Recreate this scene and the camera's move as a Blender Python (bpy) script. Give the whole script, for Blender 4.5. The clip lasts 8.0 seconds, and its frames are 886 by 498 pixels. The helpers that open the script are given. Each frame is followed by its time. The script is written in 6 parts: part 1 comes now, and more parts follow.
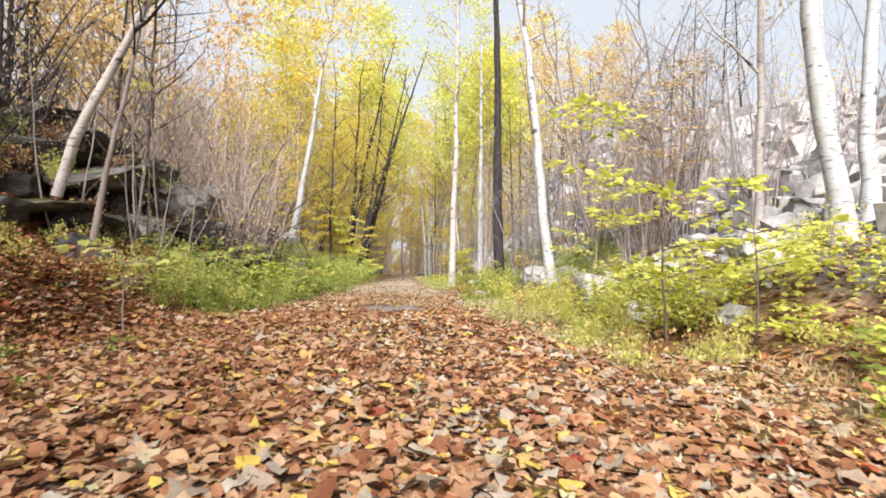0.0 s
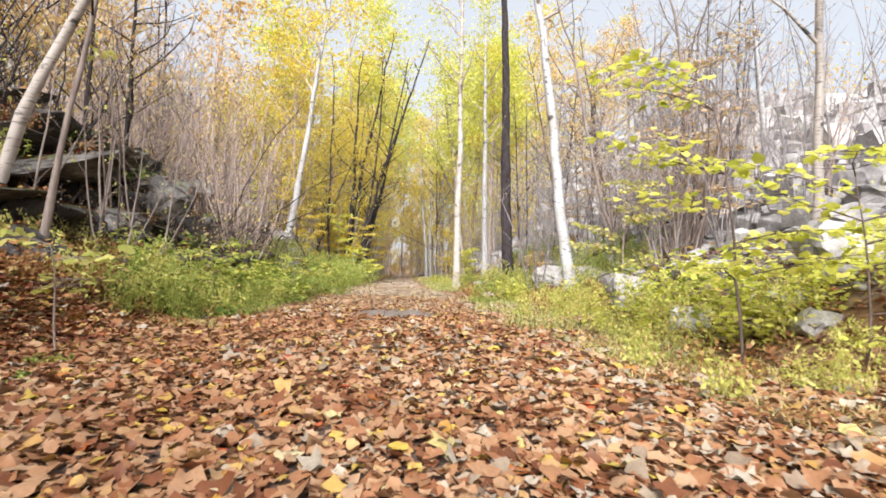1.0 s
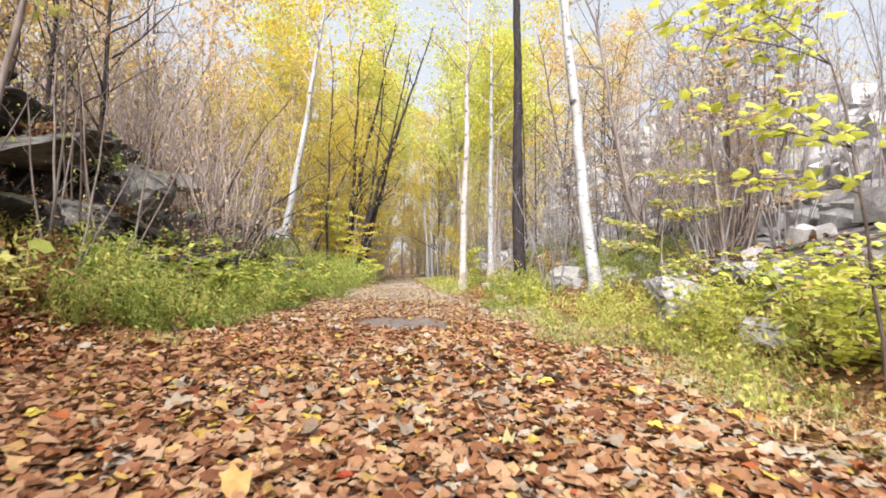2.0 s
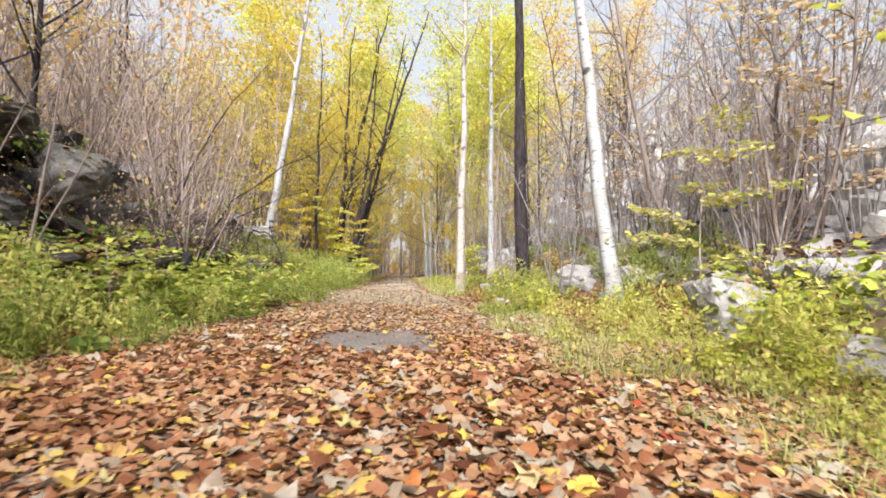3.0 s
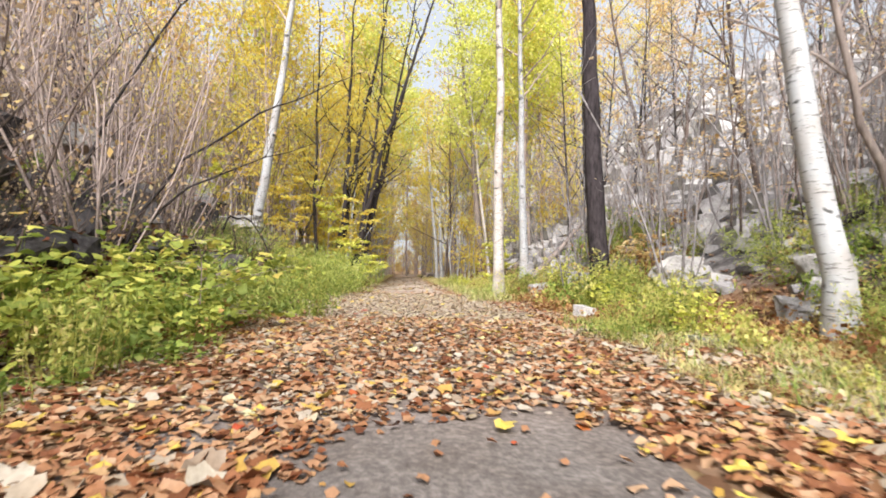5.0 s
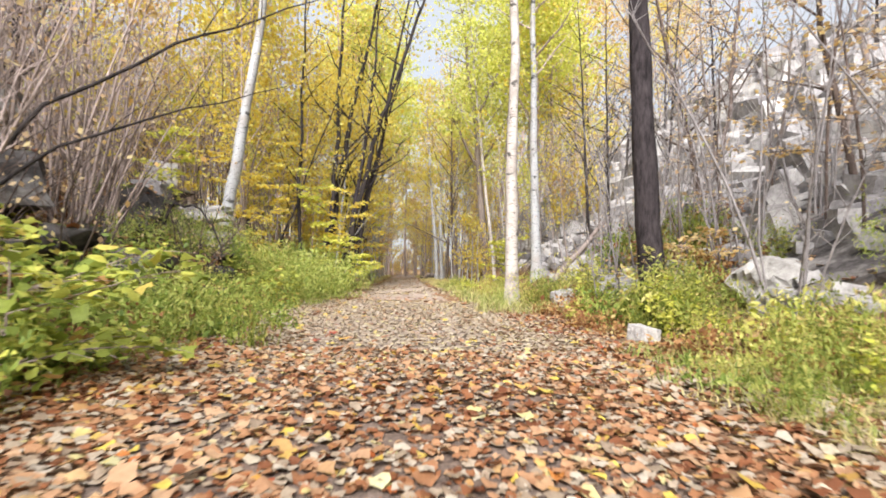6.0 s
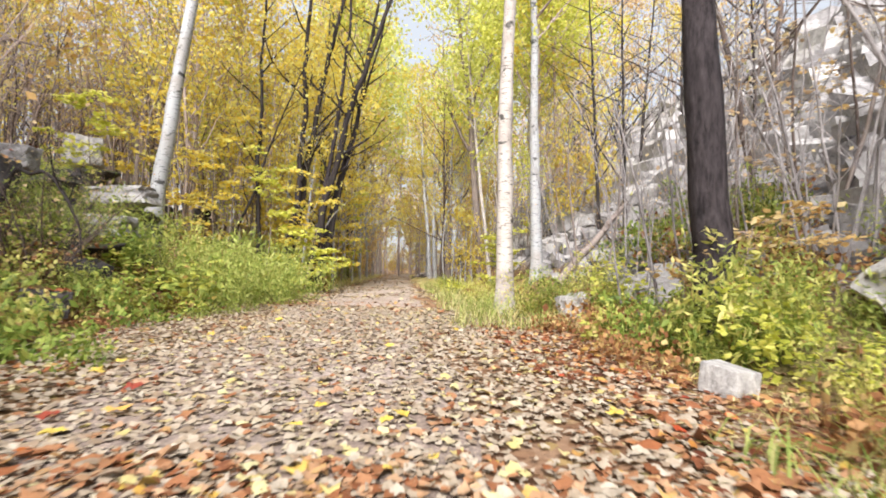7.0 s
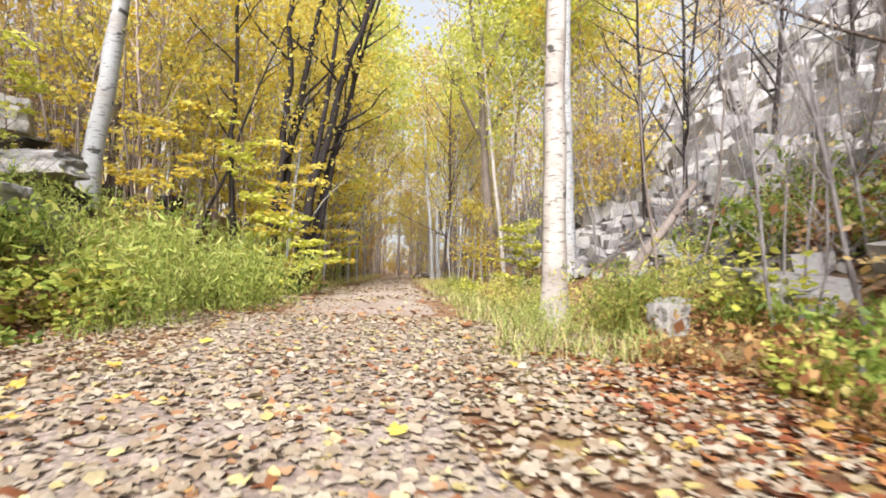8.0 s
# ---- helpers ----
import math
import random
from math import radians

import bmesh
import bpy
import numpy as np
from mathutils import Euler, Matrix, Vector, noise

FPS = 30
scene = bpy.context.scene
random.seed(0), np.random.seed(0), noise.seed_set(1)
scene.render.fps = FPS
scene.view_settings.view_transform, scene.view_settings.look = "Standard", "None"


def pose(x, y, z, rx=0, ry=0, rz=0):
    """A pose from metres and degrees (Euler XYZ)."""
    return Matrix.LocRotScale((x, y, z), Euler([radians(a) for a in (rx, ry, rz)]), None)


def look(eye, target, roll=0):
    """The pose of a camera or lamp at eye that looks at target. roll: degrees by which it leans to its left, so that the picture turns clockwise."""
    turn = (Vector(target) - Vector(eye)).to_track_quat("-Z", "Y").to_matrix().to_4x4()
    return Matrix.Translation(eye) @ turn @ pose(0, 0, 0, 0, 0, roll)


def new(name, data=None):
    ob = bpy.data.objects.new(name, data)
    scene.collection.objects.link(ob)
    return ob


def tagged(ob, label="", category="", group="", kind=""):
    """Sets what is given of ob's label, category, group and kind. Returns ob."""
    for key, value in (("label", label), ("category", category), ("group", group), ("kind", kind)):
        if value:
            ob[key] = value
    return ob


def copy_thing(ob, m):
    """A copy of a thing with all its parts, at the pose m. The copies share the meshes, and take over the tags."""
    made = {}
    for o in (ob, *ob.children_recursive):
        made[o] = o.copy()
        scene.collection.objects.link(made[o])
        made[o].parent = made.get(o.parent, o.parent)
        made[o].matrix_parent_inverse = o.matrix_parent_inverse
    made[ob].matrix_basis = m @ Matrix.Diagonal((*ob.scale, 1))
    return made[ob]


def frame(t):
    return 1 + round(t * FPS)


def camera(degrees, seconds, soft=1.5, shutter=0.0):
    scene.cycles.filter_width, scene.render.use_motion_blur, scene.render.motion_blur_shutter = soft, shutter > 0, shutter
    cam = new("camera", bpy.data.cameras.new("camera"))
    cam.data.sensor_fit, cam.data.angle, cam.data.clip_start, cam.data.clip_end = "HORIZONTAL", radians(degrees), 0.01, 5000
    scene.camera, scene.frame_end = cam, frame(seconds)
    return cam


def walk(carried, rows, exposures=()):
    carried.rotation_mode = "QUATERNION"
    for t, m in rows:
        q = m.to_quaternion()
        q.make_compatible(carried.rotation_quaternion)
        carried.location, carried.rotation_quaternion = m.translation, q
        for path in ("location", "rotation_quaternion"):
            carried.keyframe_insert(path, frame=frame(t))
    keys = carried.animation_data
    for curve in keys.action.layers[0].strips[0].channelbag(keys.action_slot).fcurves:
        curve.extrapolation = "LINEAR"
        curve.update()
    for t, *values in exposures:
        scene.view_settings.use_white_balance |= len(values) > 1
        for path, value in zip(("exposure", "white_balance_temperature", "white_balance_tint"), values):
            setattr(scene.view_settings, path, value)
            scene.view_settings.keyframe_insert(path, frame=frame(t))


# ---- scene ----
cam = camera(82.4, 8.0, 1.8, 0.22)
PATH = [
    (0, look((0.000, 0.000, 0.728), (-0.018, 1.998, 0.810), 1.59)),
    (0.5, look((-0.064, 0.543, 0.712), (-0.082, 2.541, 0.795), 1.52)),
    (1, look((-0.183, 1.081, 0.700), (-0.198, 3.079, 0.786), 1.55)),
    (1.5, look((-0.337, 1.621, 0.713), (-0.350, 3.620, 0.799), 1.56)),
    (1.7, look((-0.420, 1.849, 0.717), (-0.431, 3.847, 0.802), 1.65)),
    (2.8, look((-0.297, 3.442, 0.755), (-0.314, 5.440, 0.840), 1.39)),
    (3, look((-0.228, 3.775, 0.750), (-0.246, 5.773, 0.831), 1.37)),
    (3.5, look((-0.168, 4.706, 0.722), (-0.185, 6.705, 0.798), 1.12)),
    (4, look((-0.385, 5.616, 0.678), (-0.405, 7.614, 0.762), 1.08)),
    (4.5, look((-0.804, 6.448, 0.646), (-0.825, 8.446, 0.730), 0.95)),
    (5, look((-1.123, 7.377, 0.647), (-1.141, 9.376, 0.731), 0.72)),
    (5.2, look((-1.203, 7.793, 0.649), (-1.222, 9.791, 0.733), 0.74)),
    (6.3, look((-1.149, 10.403, 0.711), (-1.165, 12.402, 0.793), 1.21)),
    (6.5, look((-1.036, 10.889, 0.705), (-1.052, 12.887, 0.786), 1.29)),
    (7, look((-0.731, 12.237, 0.673), (-0.750, 14.236, 0.755), 1.25)),
    (7.5, look((-0.717, 13.505, 0.634), (-0.733, 15.503, 0.717), 1.25)),
    (8, look((-1.044, 14.722, 0.581), (-1.060, 16.720, 0.667), 1.52)),
]
walk(cam, PATH, [(0, 1.45), (4, 1.42), (8, 1.45)])

# ---------- world and light: a bright overcast autumn day ----------
world = bpy.data.worlds.new("overcast_sky")
scene.world = world
world.use_nodes = True
wn, wl = world.node_tree.nodes, world.node_tree.links
wn.clear()
sky = wn.new("ShaderNodeTexSky")
sky.sky_type, sky.sun_disc = "NISHITA", False
sky.sun_elevation, sky.sun_rotation = radians(42), radians(186)
sky.air_density, sky.dust_density = 1.0, 4.0
sky_bg = wn.new("ShaderNodeBackground")
sky_bg.inputs["Strength"].default_value = 0.07
cloud_bg = wn.new("ShaderNodeBackground")
cloud_bg.inputs["Color"].default_value = (0.92, 0.95, 1.0, 1)
cloud_bg.inputs["Strength"].default_value = 0.4
sky_mix = wn.new("ShaderNodeMixShader")
sky_mix.inputs[0].default_value = 0.72
sky_out = wn.new("ShaderNodeOutputWorld")
wl.new(sky.outputs[0], sky_bg.inputs["Color"])
wl.new(sky_bg.outputs[0], sky_mix.inputs[1])
wl.new(cloud_bg.outputs[0], sky_mix.inputs[2])
wl.new(sky_mix.outputs[0], sky_out.inputs[0])

sun_data = bpy.data.lights.new("sun", "SUN")
sun_data.energy, sun_data.angle, sun_data.color = 4.2, radians(34), (1.0, 0.975, 0.945)
sun = new("sun", sun_data)
sun.matrix_world = look((-2, -8, 18), (0, 12, 0))


# ---------- materials ----------
def shader(name):
    m = bpy.data.materials.new(name)
    m.use_nodes = True
    nt = m.node_tree
    return m, nt.nodes, nt.links, nt.nodes["Principled BSDF"]


def ramp(n, stops):
    r = n.new("ShaderNodeValToRGB")
    e = r.color_ramp.elements
    while len(e) < len(stops):
        e.new(0.5)
    for k, (p, c) in enumerate(stops):
        e[k].position, e[k].color = p, (*c, 1)
    return r


def noise_tex(n, l, scale, detail=6, rough=0.6, stretch=None, coord="Object"):
    t = n.new("ShaderNodeTexNoise")
    t.inputs["Scale"].default_value, t.inputs["Detail"].default_value = scale, detail
    t.inputs["Roughness"].default_value = rough
    c = n.new("ShaderNodeTexCoord")
    if stretch:
        mp = n.new("ShaderNodeMapping")
        mp.inputs["Scale"].default_value = stretch
        l.new(c.outputs[coord], mp.inputs["Vector"])
        l.new(mp.outputs[0], t.inputs["Vector"])
    else:
        l.new(c.outputs[coord], t.inputs["Vector"])
    return t


def mix_rgb(n, l, fac, a, b, mode="MIX"):
    m = n.new("ShaderNodeMix")
    m.data_type, m.blend_type = "RGBA", mode
    for sock, v in ((m.inputs[0], fac), (m.inputs[6], a), (m.inputs[7], b)):
        if hasattr(v, "links"):
            l.new(v, sock)
        elif isinstance(v, (int, float)):
            sock.default_value = v
        else:
            sock.default_value = (*v, 1)
    return m.outputs[2]


def bump(n, l, height, b, strength=0.4, dist=0.02):
    k = n.new("ShaderNodeBump")
    k.inputs["Strength"].default_value, k.inputs["Distance"].default_value = strength, dist
    l.new(height, k.inputs["Height"])
    l.new(k.outputs[0], b.inputs["Normal"])


def leaf_material(name, stops, translucent=0.35, rough=0.6, patch=None, by_object=False):
    """Thin leaves: one colour a leaf, patches of another tone over metres, light shining through."""
    m, n, l, b = shader(name)
    if by_object:
        g = n.new("ShaderNodeObjectInfo")
        rnd = g.outputs["Random"]
    else:
        g = n.new("ShaderNodeNewGeometry")
        rnd = g.outputs["Random Per Island"]
    r = ramp(n, stops)
    l.new(rnd, r.inputs[0])
    col = r.outputs[0]
    if patch:
        t = noise_tex(n, l, patch[0], 3, 0.5)
        s = ramp(n, [(0.42, (0, 0, 0)), (0.62, (1, 1, 1))])
        l.new(t.outputs["Fac"], s.inputs[0])
        col = mix_rgb(n, l, s.outputs[0], col, patch[1], "MULTIPLY")
    v = noise_tex(n, l, 60, 4, 0.6)
    vr = ramp(n, [(0.3, (0.66, 0.63, 0.6)), (0.62, (1, 1, 1))])
    l.new(v.outputs["Fac"], vr.inputs[0])
    col = mix_rgb(n, l, 0.6, col, vr.outputs[0], "MULTIPLY")
    l.new(col, b.inputs["Base Color"])
    b.inputs["Roughness"].default_value = rough
    b.inputs["Specular IOR Level"].default_value = 0.3
    bump(n, l, v.outputs["Fac"], b, 0.3, 0.004)
    if translucent:
        tr = n.new("ShaderNodeBsdfTranslucent")
        l.new(col, tr.inputs["Color"])
        mx = n.new("ShaderNodeMixShader")
        mx.inputs[0].default_value = translucent
        l.new(b.outputs[0], mx.inputs[1])
        l.new(tr.outputs[0], mx.inputs[2])
        l.new(mx.outputs[0], n["Material Output"].inputs[0])
    return m


def bark_material(name, dark, light, scale=14, stretch=(1, 1, 0.12), depth=0.02, moss=None):
    m, n, l, b = shader(name)
    t = noise_tex(n, l, scale, 8, 0.7, stretch)
    r = ramp(n, [(0.3, dark), (0.68, light)])
    l.new(t.outputs["Fac"], r.inputs[0])
    col = r.outputs[0]
    big = noise_tex(n, l, 1.7, 4, 0.6)
    br = ramp(n, [(0.35, (0.7, 0.7, 0.72)), (0.7, (1, 1, 1))])
    l.new(big.outputs["Fac"], br.inputs[0])
    col = mix_rgb(n, l, 0.8, col, br.outputs[0], "MULTIPLY")
    if moss:
        ms = ramp(n, [(0.52, (0, 0, 0)), (0.68, (1, 1, 1))])
        l.new(big.outputs["Fac"], ms.inputs[0])
        col = mix_rgb(n, l, ms.outputs[0], col, moss)
    l.new(col, b.inputs["Base Color"])
    b.inputs["Roughness"].default_value = 0.9
    b.inputs["Specular IOR Level"].default_value = 0.12
    bump(n, l, t.outputs["Fac"], b, 0.8, depth)
    return m


def birch_material(name, white=(0.35, 0.355, 0.37), tan=(0.29, 0.268, 0.255)):
    m, n, l, b = shader(name)
    big = noise_tex(n, l, 2.2, 4, 0.6)
    br = ramp(n, [(0.3, tan), (0.55, white)])
    l.new(big.outputs["Fac"], br.inputs[0])
    # short dark lenticels that run round the trunk
    len_t = noise_tex(n, l, 7, 5, 0.65, (1, 1, 5))
    lr = ramp(n, [(0.56, (1, 1, 1)), (0.63, (0.14, 0.12, 0.11))])
    l.new(len_t.outputs["Fac"], lr.inputs[0])
    col = mix_rgb(n, l, 0.75, br.outputs[0], lr.outputs[0], "MULTIPLY")
    # larger black scars
    sc = noise_tex(n, l, 3.2, 3, 0.55, (1, 1, 1.7))
    sr = ramp(n, [(0.62, (1, 1, 1)), (0.67, (0.05, 0.045, 0.04))])
    l.new(sc.outputs["Fac"], sr.inputs[0])
    col = mix_rgb(n, l, 0.9, col, sr.outputs[0], "MULTIPLY")
    l.new(col, b.inputs["Base Color"])
    b.inputs["Roughness"].default_value = 0.7
    bump(n, l, len_t.outputs["Fac"], b, 0.4, 0.01)
    return m


def rock_material(name, dark, light, lichen=(0.62, 0.62, 0.58), moss=None, amount=0.6, spread=0.45, relief=0.05):
    m, n, l, b = shader(name)
    t = noise_tex(n, l, 3.5, 10, 0.68)
    r = ramp(n, [(0.32, dark), (0.66, light)])
    l.new(t.outputs["Fac"], r.inputs[0])
    f = noise_tex(n, l, 26, 6, 0.7)
    fr = ramp(n, [(0.35, (0.66, 0.65, 0.64)), (0.65, (1, 1, 1))])
    l.new(f.outputs["Fac"], fr.inputs[0])
    col = mix_rgb(n, l, 0.8, r.outputs[0], fr.outputs[0], "MULTIPLY")
    li = noise_tex(n, l, 1.3, 5, 0.7)
    lr = ramp(n, [(0.55, (0, 0, 0)), (0.66, (amount, amount, amount))])
    l.new(li.outputs["Fac"], lr.inputs[0])
    col = mix_rgb(n, l, lr.outputs[0], col, lichen)
    if moss:
        g = n.new("ShaderNodeNewGeometry")
        sx = n.new("ShaderNodeSeparateXYZ")
        l.new(g.outputs["Normal"], sx.inputs[0])
        ad = n.new("ShaderNodeMath")
        ad.operation = "MULTIPLY"
        l.new(sx.outputs[2], ad.inputs[0])
        l.new(t.outputs["Fac"], ad.inputs[1])
        mr = ramp(n, [(0.38, (0, 0, 0)), (0.5, (1, 1, 1))])
        l.new(ad.outputs[0], mr.inputs[0])
        col = mix_rgb(n, l, mr.outputs[0], col, moss)
    oi = n.new("ShaderNodeObjectInfo")
    orr = ramp(n, [(0.0, (0.72, 0.71, 0.72)), (1.0, (1.0, 0.99, 0.97))])
    l.new(oi.outputs["Random"], orr.inputs[0])
    col = mix_rgb(n, l, 1.0, col, orr.outputs[0], "MULTIPLY")
    isl = n.new("ShaderNodeNewGeometry")
    ir = ramp(n, [(0.0, (1 - spread, 0.98 - spread, 0.99 - spread)), (0.4, (0.9, 0.88, 0.88)), (1.0, (1.1, 1.08, 1.05))])
    l.new(isl.outputs["Random Per Island"], ir.inputs[0])
    col = mix_rgb(n, l, 1.0, col, ir.outputs[0], "MULTIPLY")
    l.new(col, b.inputs["Base Color"])
    b.inputs["Roughness"].default_value = 0.88
    b.inputs["Specular IOR Level"].default_value = 0.2
    hs = n.new("ShaderNodeMath")
    hs.operation = "MULTIPLY_ADD"
    l.new(f.outputs["Fac"], hs.inputs[0])
    hs.inputs[1].default_value = 0.35
    l.new(t.outputs["Fac"], hs.inputs[2])
    bump(n, l, hs.outputs[0], b, 0.85, relief)
    return m


def ground_material():
    m, n, l, b = shader("leafy_soil")
    a = noise_tex(n, l, 9, 10, 0.75)
    r = ramp(n, [(0.3, (0.035, 0.022, 0.015)), (0.5, (0.13, 0.075, 0.045)), (0.7, (0.28, 0.18, 0.115))])
    l.new(a.outputs["Fac"], r.inputs[0])
    v = n.new("ShaderNodeTexVoronoi")
    v.inputs["Scale"].default_value = 13
    c = n.new("ShaderNodeTexCoord")
    l.new(c.outputs["Object"], v.inputs["Vector"])
    sep = n.new("ShaderNodeSeparateColor")
    l.new(v.outputs["Color"], sep.inputs[0])
    vr = ramp(n, [(0.0, (0.12, 0.055, 0.03)), (0.45, (0.26, 0.14, 0.08)), (0.8, (0.38, 0.25, 0.17)), (1.0, (0.4, 0.3, 0.09))])
    l.new(sep.outputs[0], vr.inputs[0])
    col = mix_rgb(n, l, 0.55, r.outputs[0], vr.outputs[0])
    w = noise_tex(n, l, 0.35, 4, 0.6)
    wr = ramp(n, [(0.5, (0, 0, 0)), (0.62, (0.5, 0.5, 0.5))])
    l.new(w.outputs["Fac"], wr.inputs[0])
    col = mix_rgb(n, l, wr.outputs[0], col, (0.12, 0.15, 0.05))
    # stony floor under the scree, coloured near black to paint shadowed gaps
    at = n.new("ShaderNodeAttribute")
    at.attribute_name = "stony"
    rk = noise_tex(n, l, 2.6, 9, 0.7)
    rr = ramp(n, [(0.35, (0.03, 0.027, 0.027)), (0.5, (0.11, 0.1, 0.1)), (0.7, (0.34, 0.32, 0.31))])
    l.new(rk.outputs["Fac"], rr.inputs[0])
    sr = ramp(n, [(0.35, (0, 0, 0)), (0.65, (1, 1, 1))])
    sm = n.new("ShaderNodeMath")
    sm.operation = "MULTIPLY_ADD"
    l.new(a.outputs["Fac"], sm.inputs[0])
    sm.inputs[1].default_value = 0.5
    l.new(at.outputs["Fac"], sm.inputs[2])
    sub_n = n.new("ShaderNodeMath")
    sub_n.operation = "SUBTRACT"
    l.new(sm.outputs[0], sub_n.inputs[0])
    sub_n.inputs[1].default_value = 0.25
    l.new(sub_n.outputs[0], sr.inputs[0])
    col = mix_rgb(n, l, sr.outputs[0], col, rr.outputs[0])
    l.new(col, b.inputs["Base Color"])
    b.inputs["Roughness"].default_value = 0.95
    b.inputs["Specular IOR Level"].default_value = 0.1
    bump(n, l, a.outputs["Fac"], b, 0.8, 0.04)
    return m


def gravel_material():
    m, n, l, b = shader("trodden_gravel")
    a = noise_tex(n, l, 34, 8, 0.75)
    r = ramp(n, [(0.3, (0.055, 0.045, 0.042)), (0.5, (0.14, 0.122, 0.115)), (0.72, (0.3, 0.265, 0.25))])
    l.new(a.outputs["Fac"], r.inputs[0])
    w = noise_tex(n, l, 1.6, 4, 0.6)
    wr = ramp(n, [(0.35, (0.75, 0.7, 0.66)), (0.65, (1, 1, 1))])
    l.new(w.outputs["Fac"], wr.inputs[0])
    col = mix_rgb(n, l, 1.0, r.outputs[0], wr.outputs[0], "MULTIPLY")
    at = n.new("ShaderNodeAttribute")
    at.attribute_name = "earthy"
    earth = mix_rgb(n, l, 1.0, col, (2.05, 1.9, 1.77), "MULTIPLY")
    col = mix_rgb(n, l, at.outputs["Fac"], col, earth)
    # dark leaf mush under the litter, with shadow between leaves painted in
    gap_tone = n.new("ShaderNodeAttribute")
    gap_tone.attribute_name = "mulch_shade"
    mr = ramp(n, [(0.3, (0.022, 0.012, 0.008)), (0.55, (0.075, 0.04, 0.024)), (0.75, (0.2, 0.115, 0.07))])
    l.new(a.outputs["Fac"], mr.inputs[0])
    col = mix_rgb(n, l, gap_tone.outputs["Fac"], col, mr.outputs[0])
    l.new(col, b.inputs["Base Color"])
    b.inputs["Roughness"].default_value = 0.95
    bump(n, l, a.outputs["Fac"], b, 0.6, 0.02)
    return m


BROWNS = [(0.0, (0.14, 0.052, 0.024)), (0.18, (0.26, 0.105, 0.048)), (0.42, (0.36, 0.185, 0.095)), (0.66, (0.42, 0.255, 0.15)),
          (0.85, (0.47, 0.32, 0.205)), (0.93, (0.49, 0.31, 0.11)), (0.98, (0.56, 0.44, 0.09)), (1.0, (0.36, 0.05, 0.025))]
REDS = [(0.0, (0.06, 0.018, 0.01)), (0.3, (0.16, 0.045, 0.02)), (0.6, (0.28, 0.1, 0.04)), (0.85, (0.38, 0.19, 0.08)), (0.95, (0.42, 0.3, 0.08)), (1.0, (0.3, 0.035, 0.02))]
M_GROUND = ground_material()
M_GRAVEL = gravel_material()
M_LITTER = leaf_material("fallen_leaves", BROWNS, 0.15, 0.5, (1.1, (0.72, 0.62, 0.56)))
M_RED = leaf_material("dark_red_fallen_leaves", REDS, 0.12, 0.5)
M_PALE = leaf_material("pale_fallen_leaves", [(0.0, (0.24, 0.175, 0.125)), (0.3, (0.32, 0.255, 0.19)), (0.6, (0.37, 0.31, 0.245)),
                       (0.88, (0.42, 0.365, 0.3)), (0.95, (0.46, 0.38, 0.15)), (1.0, (0.5, 0.47, 0.28))], 0.15, 0.5)
M_BRIGHT = leaf_material("bright_fallen_leaf", [(0.0, (0.52, 0.36, 0.07)), (0.45, (0.6, 0.48, 0.1)), (0.62, (0.48, 0.26, 0.08)),
                         (0.75, (0.5, 0.46, 0.3)), (0.9, (0.28, 0.06, 0.035)), (1.0, (0.24, 0.04, 0.03))], 0.2, 0.45, None, True)
M_GRASS = leaf_material("grass", [(0.0, (0.16, 0.22, 0.05)), (0.4, (0.28, 0.35, 0.09)), (0.75, (0.42, 0.45, 0.15)), (1.0, (0.54, 0.47, 0.24))], 0.4, 0.6, (0.8, (0.8, 0.85, 0.7)))
M_DRYGRASS = leaf_material("dry_grass", [(0.0, (0.46, 0.46, 0.17)), (0.4, (0.64, 0.61, 0.29)), (0.8, (0.74, 0.65, 0.37)), (1.0, (0.62, 0.44, 0.24))], 0.45, 0.6, (0.8, (0.85, 0.8, 0.7)))
M_WEED = leaf_material("weed_leaf", [(0.0, (0.12, 0.17, 0.035)), (0.35, (0.27, 0.34, 0.07)), (0.75, (0.46, 0.52, 0.14)), (0.93, (0.62, 0.6, 0.18)), (1.0, (0.42, 0.25, 0.1))], 0.5, 0.6, (1.3, (0.75, 0.7, 0.6)))
M_DEEPWEED = leaf_material("deep_green_weed_leaf", [(0.0, (0.08, 0.13, 0.025)), (0.4, (0.2, 0.28, 0.05)), (0.8, (0.36, 0.44, 0.1)), (1.0, (0.5, 0.48, 0.14))], 0.45, 0.55)
M_FEATHER = leaf_material("feathery_weed_leaf", [(0.0, (0.2, 0.28, 0.055)), (0.5, (0.42, 0.5, 0.12)), (1.0, (0.64, 0.66, 0.24))], 0.5, 0.6, (1.5, (0.75, 0.72, 0.65)))
M_YWEED = leaf_material("yellowing_weed_leaf", [(0.0, (0.34, 0.37, 0.09)), (0.45, (0.56, 0.56, 0.15)), (0.8, (0.72, 0.67, 0.25)), (1.0, (0.5, 0.32, 0.15))], 0.5)
M_MAPLE = leaf_material("maple_seedling_leaf", [(0.0, (0.2, 0.26, 0.05)), (0.4, (0.36, 0.42, 0.085)), (0.75, (0.58, 0.6, 0.13)), (0.92, (0.7, 0.66, 0.15)), (1.0, (0.46, 0.26, 0.1))], 0.45)
M_LIME = leaf_material("lime_leaf", [(0.0, (0.42, 0.46, 0.07)), (0.5, (0.66, 0.67, 0.12)), (1.0, (0.8, 0.77, 0.22))], 0.55)
M_GREEN = leaf_material("turning_green_leaf", [(0.0, (0.5, 0.54, 0.11)), (0.5, (0.66, 0.69, 0.18)), (1.0, (0.8, 0.77, 0.28))], 0.6)
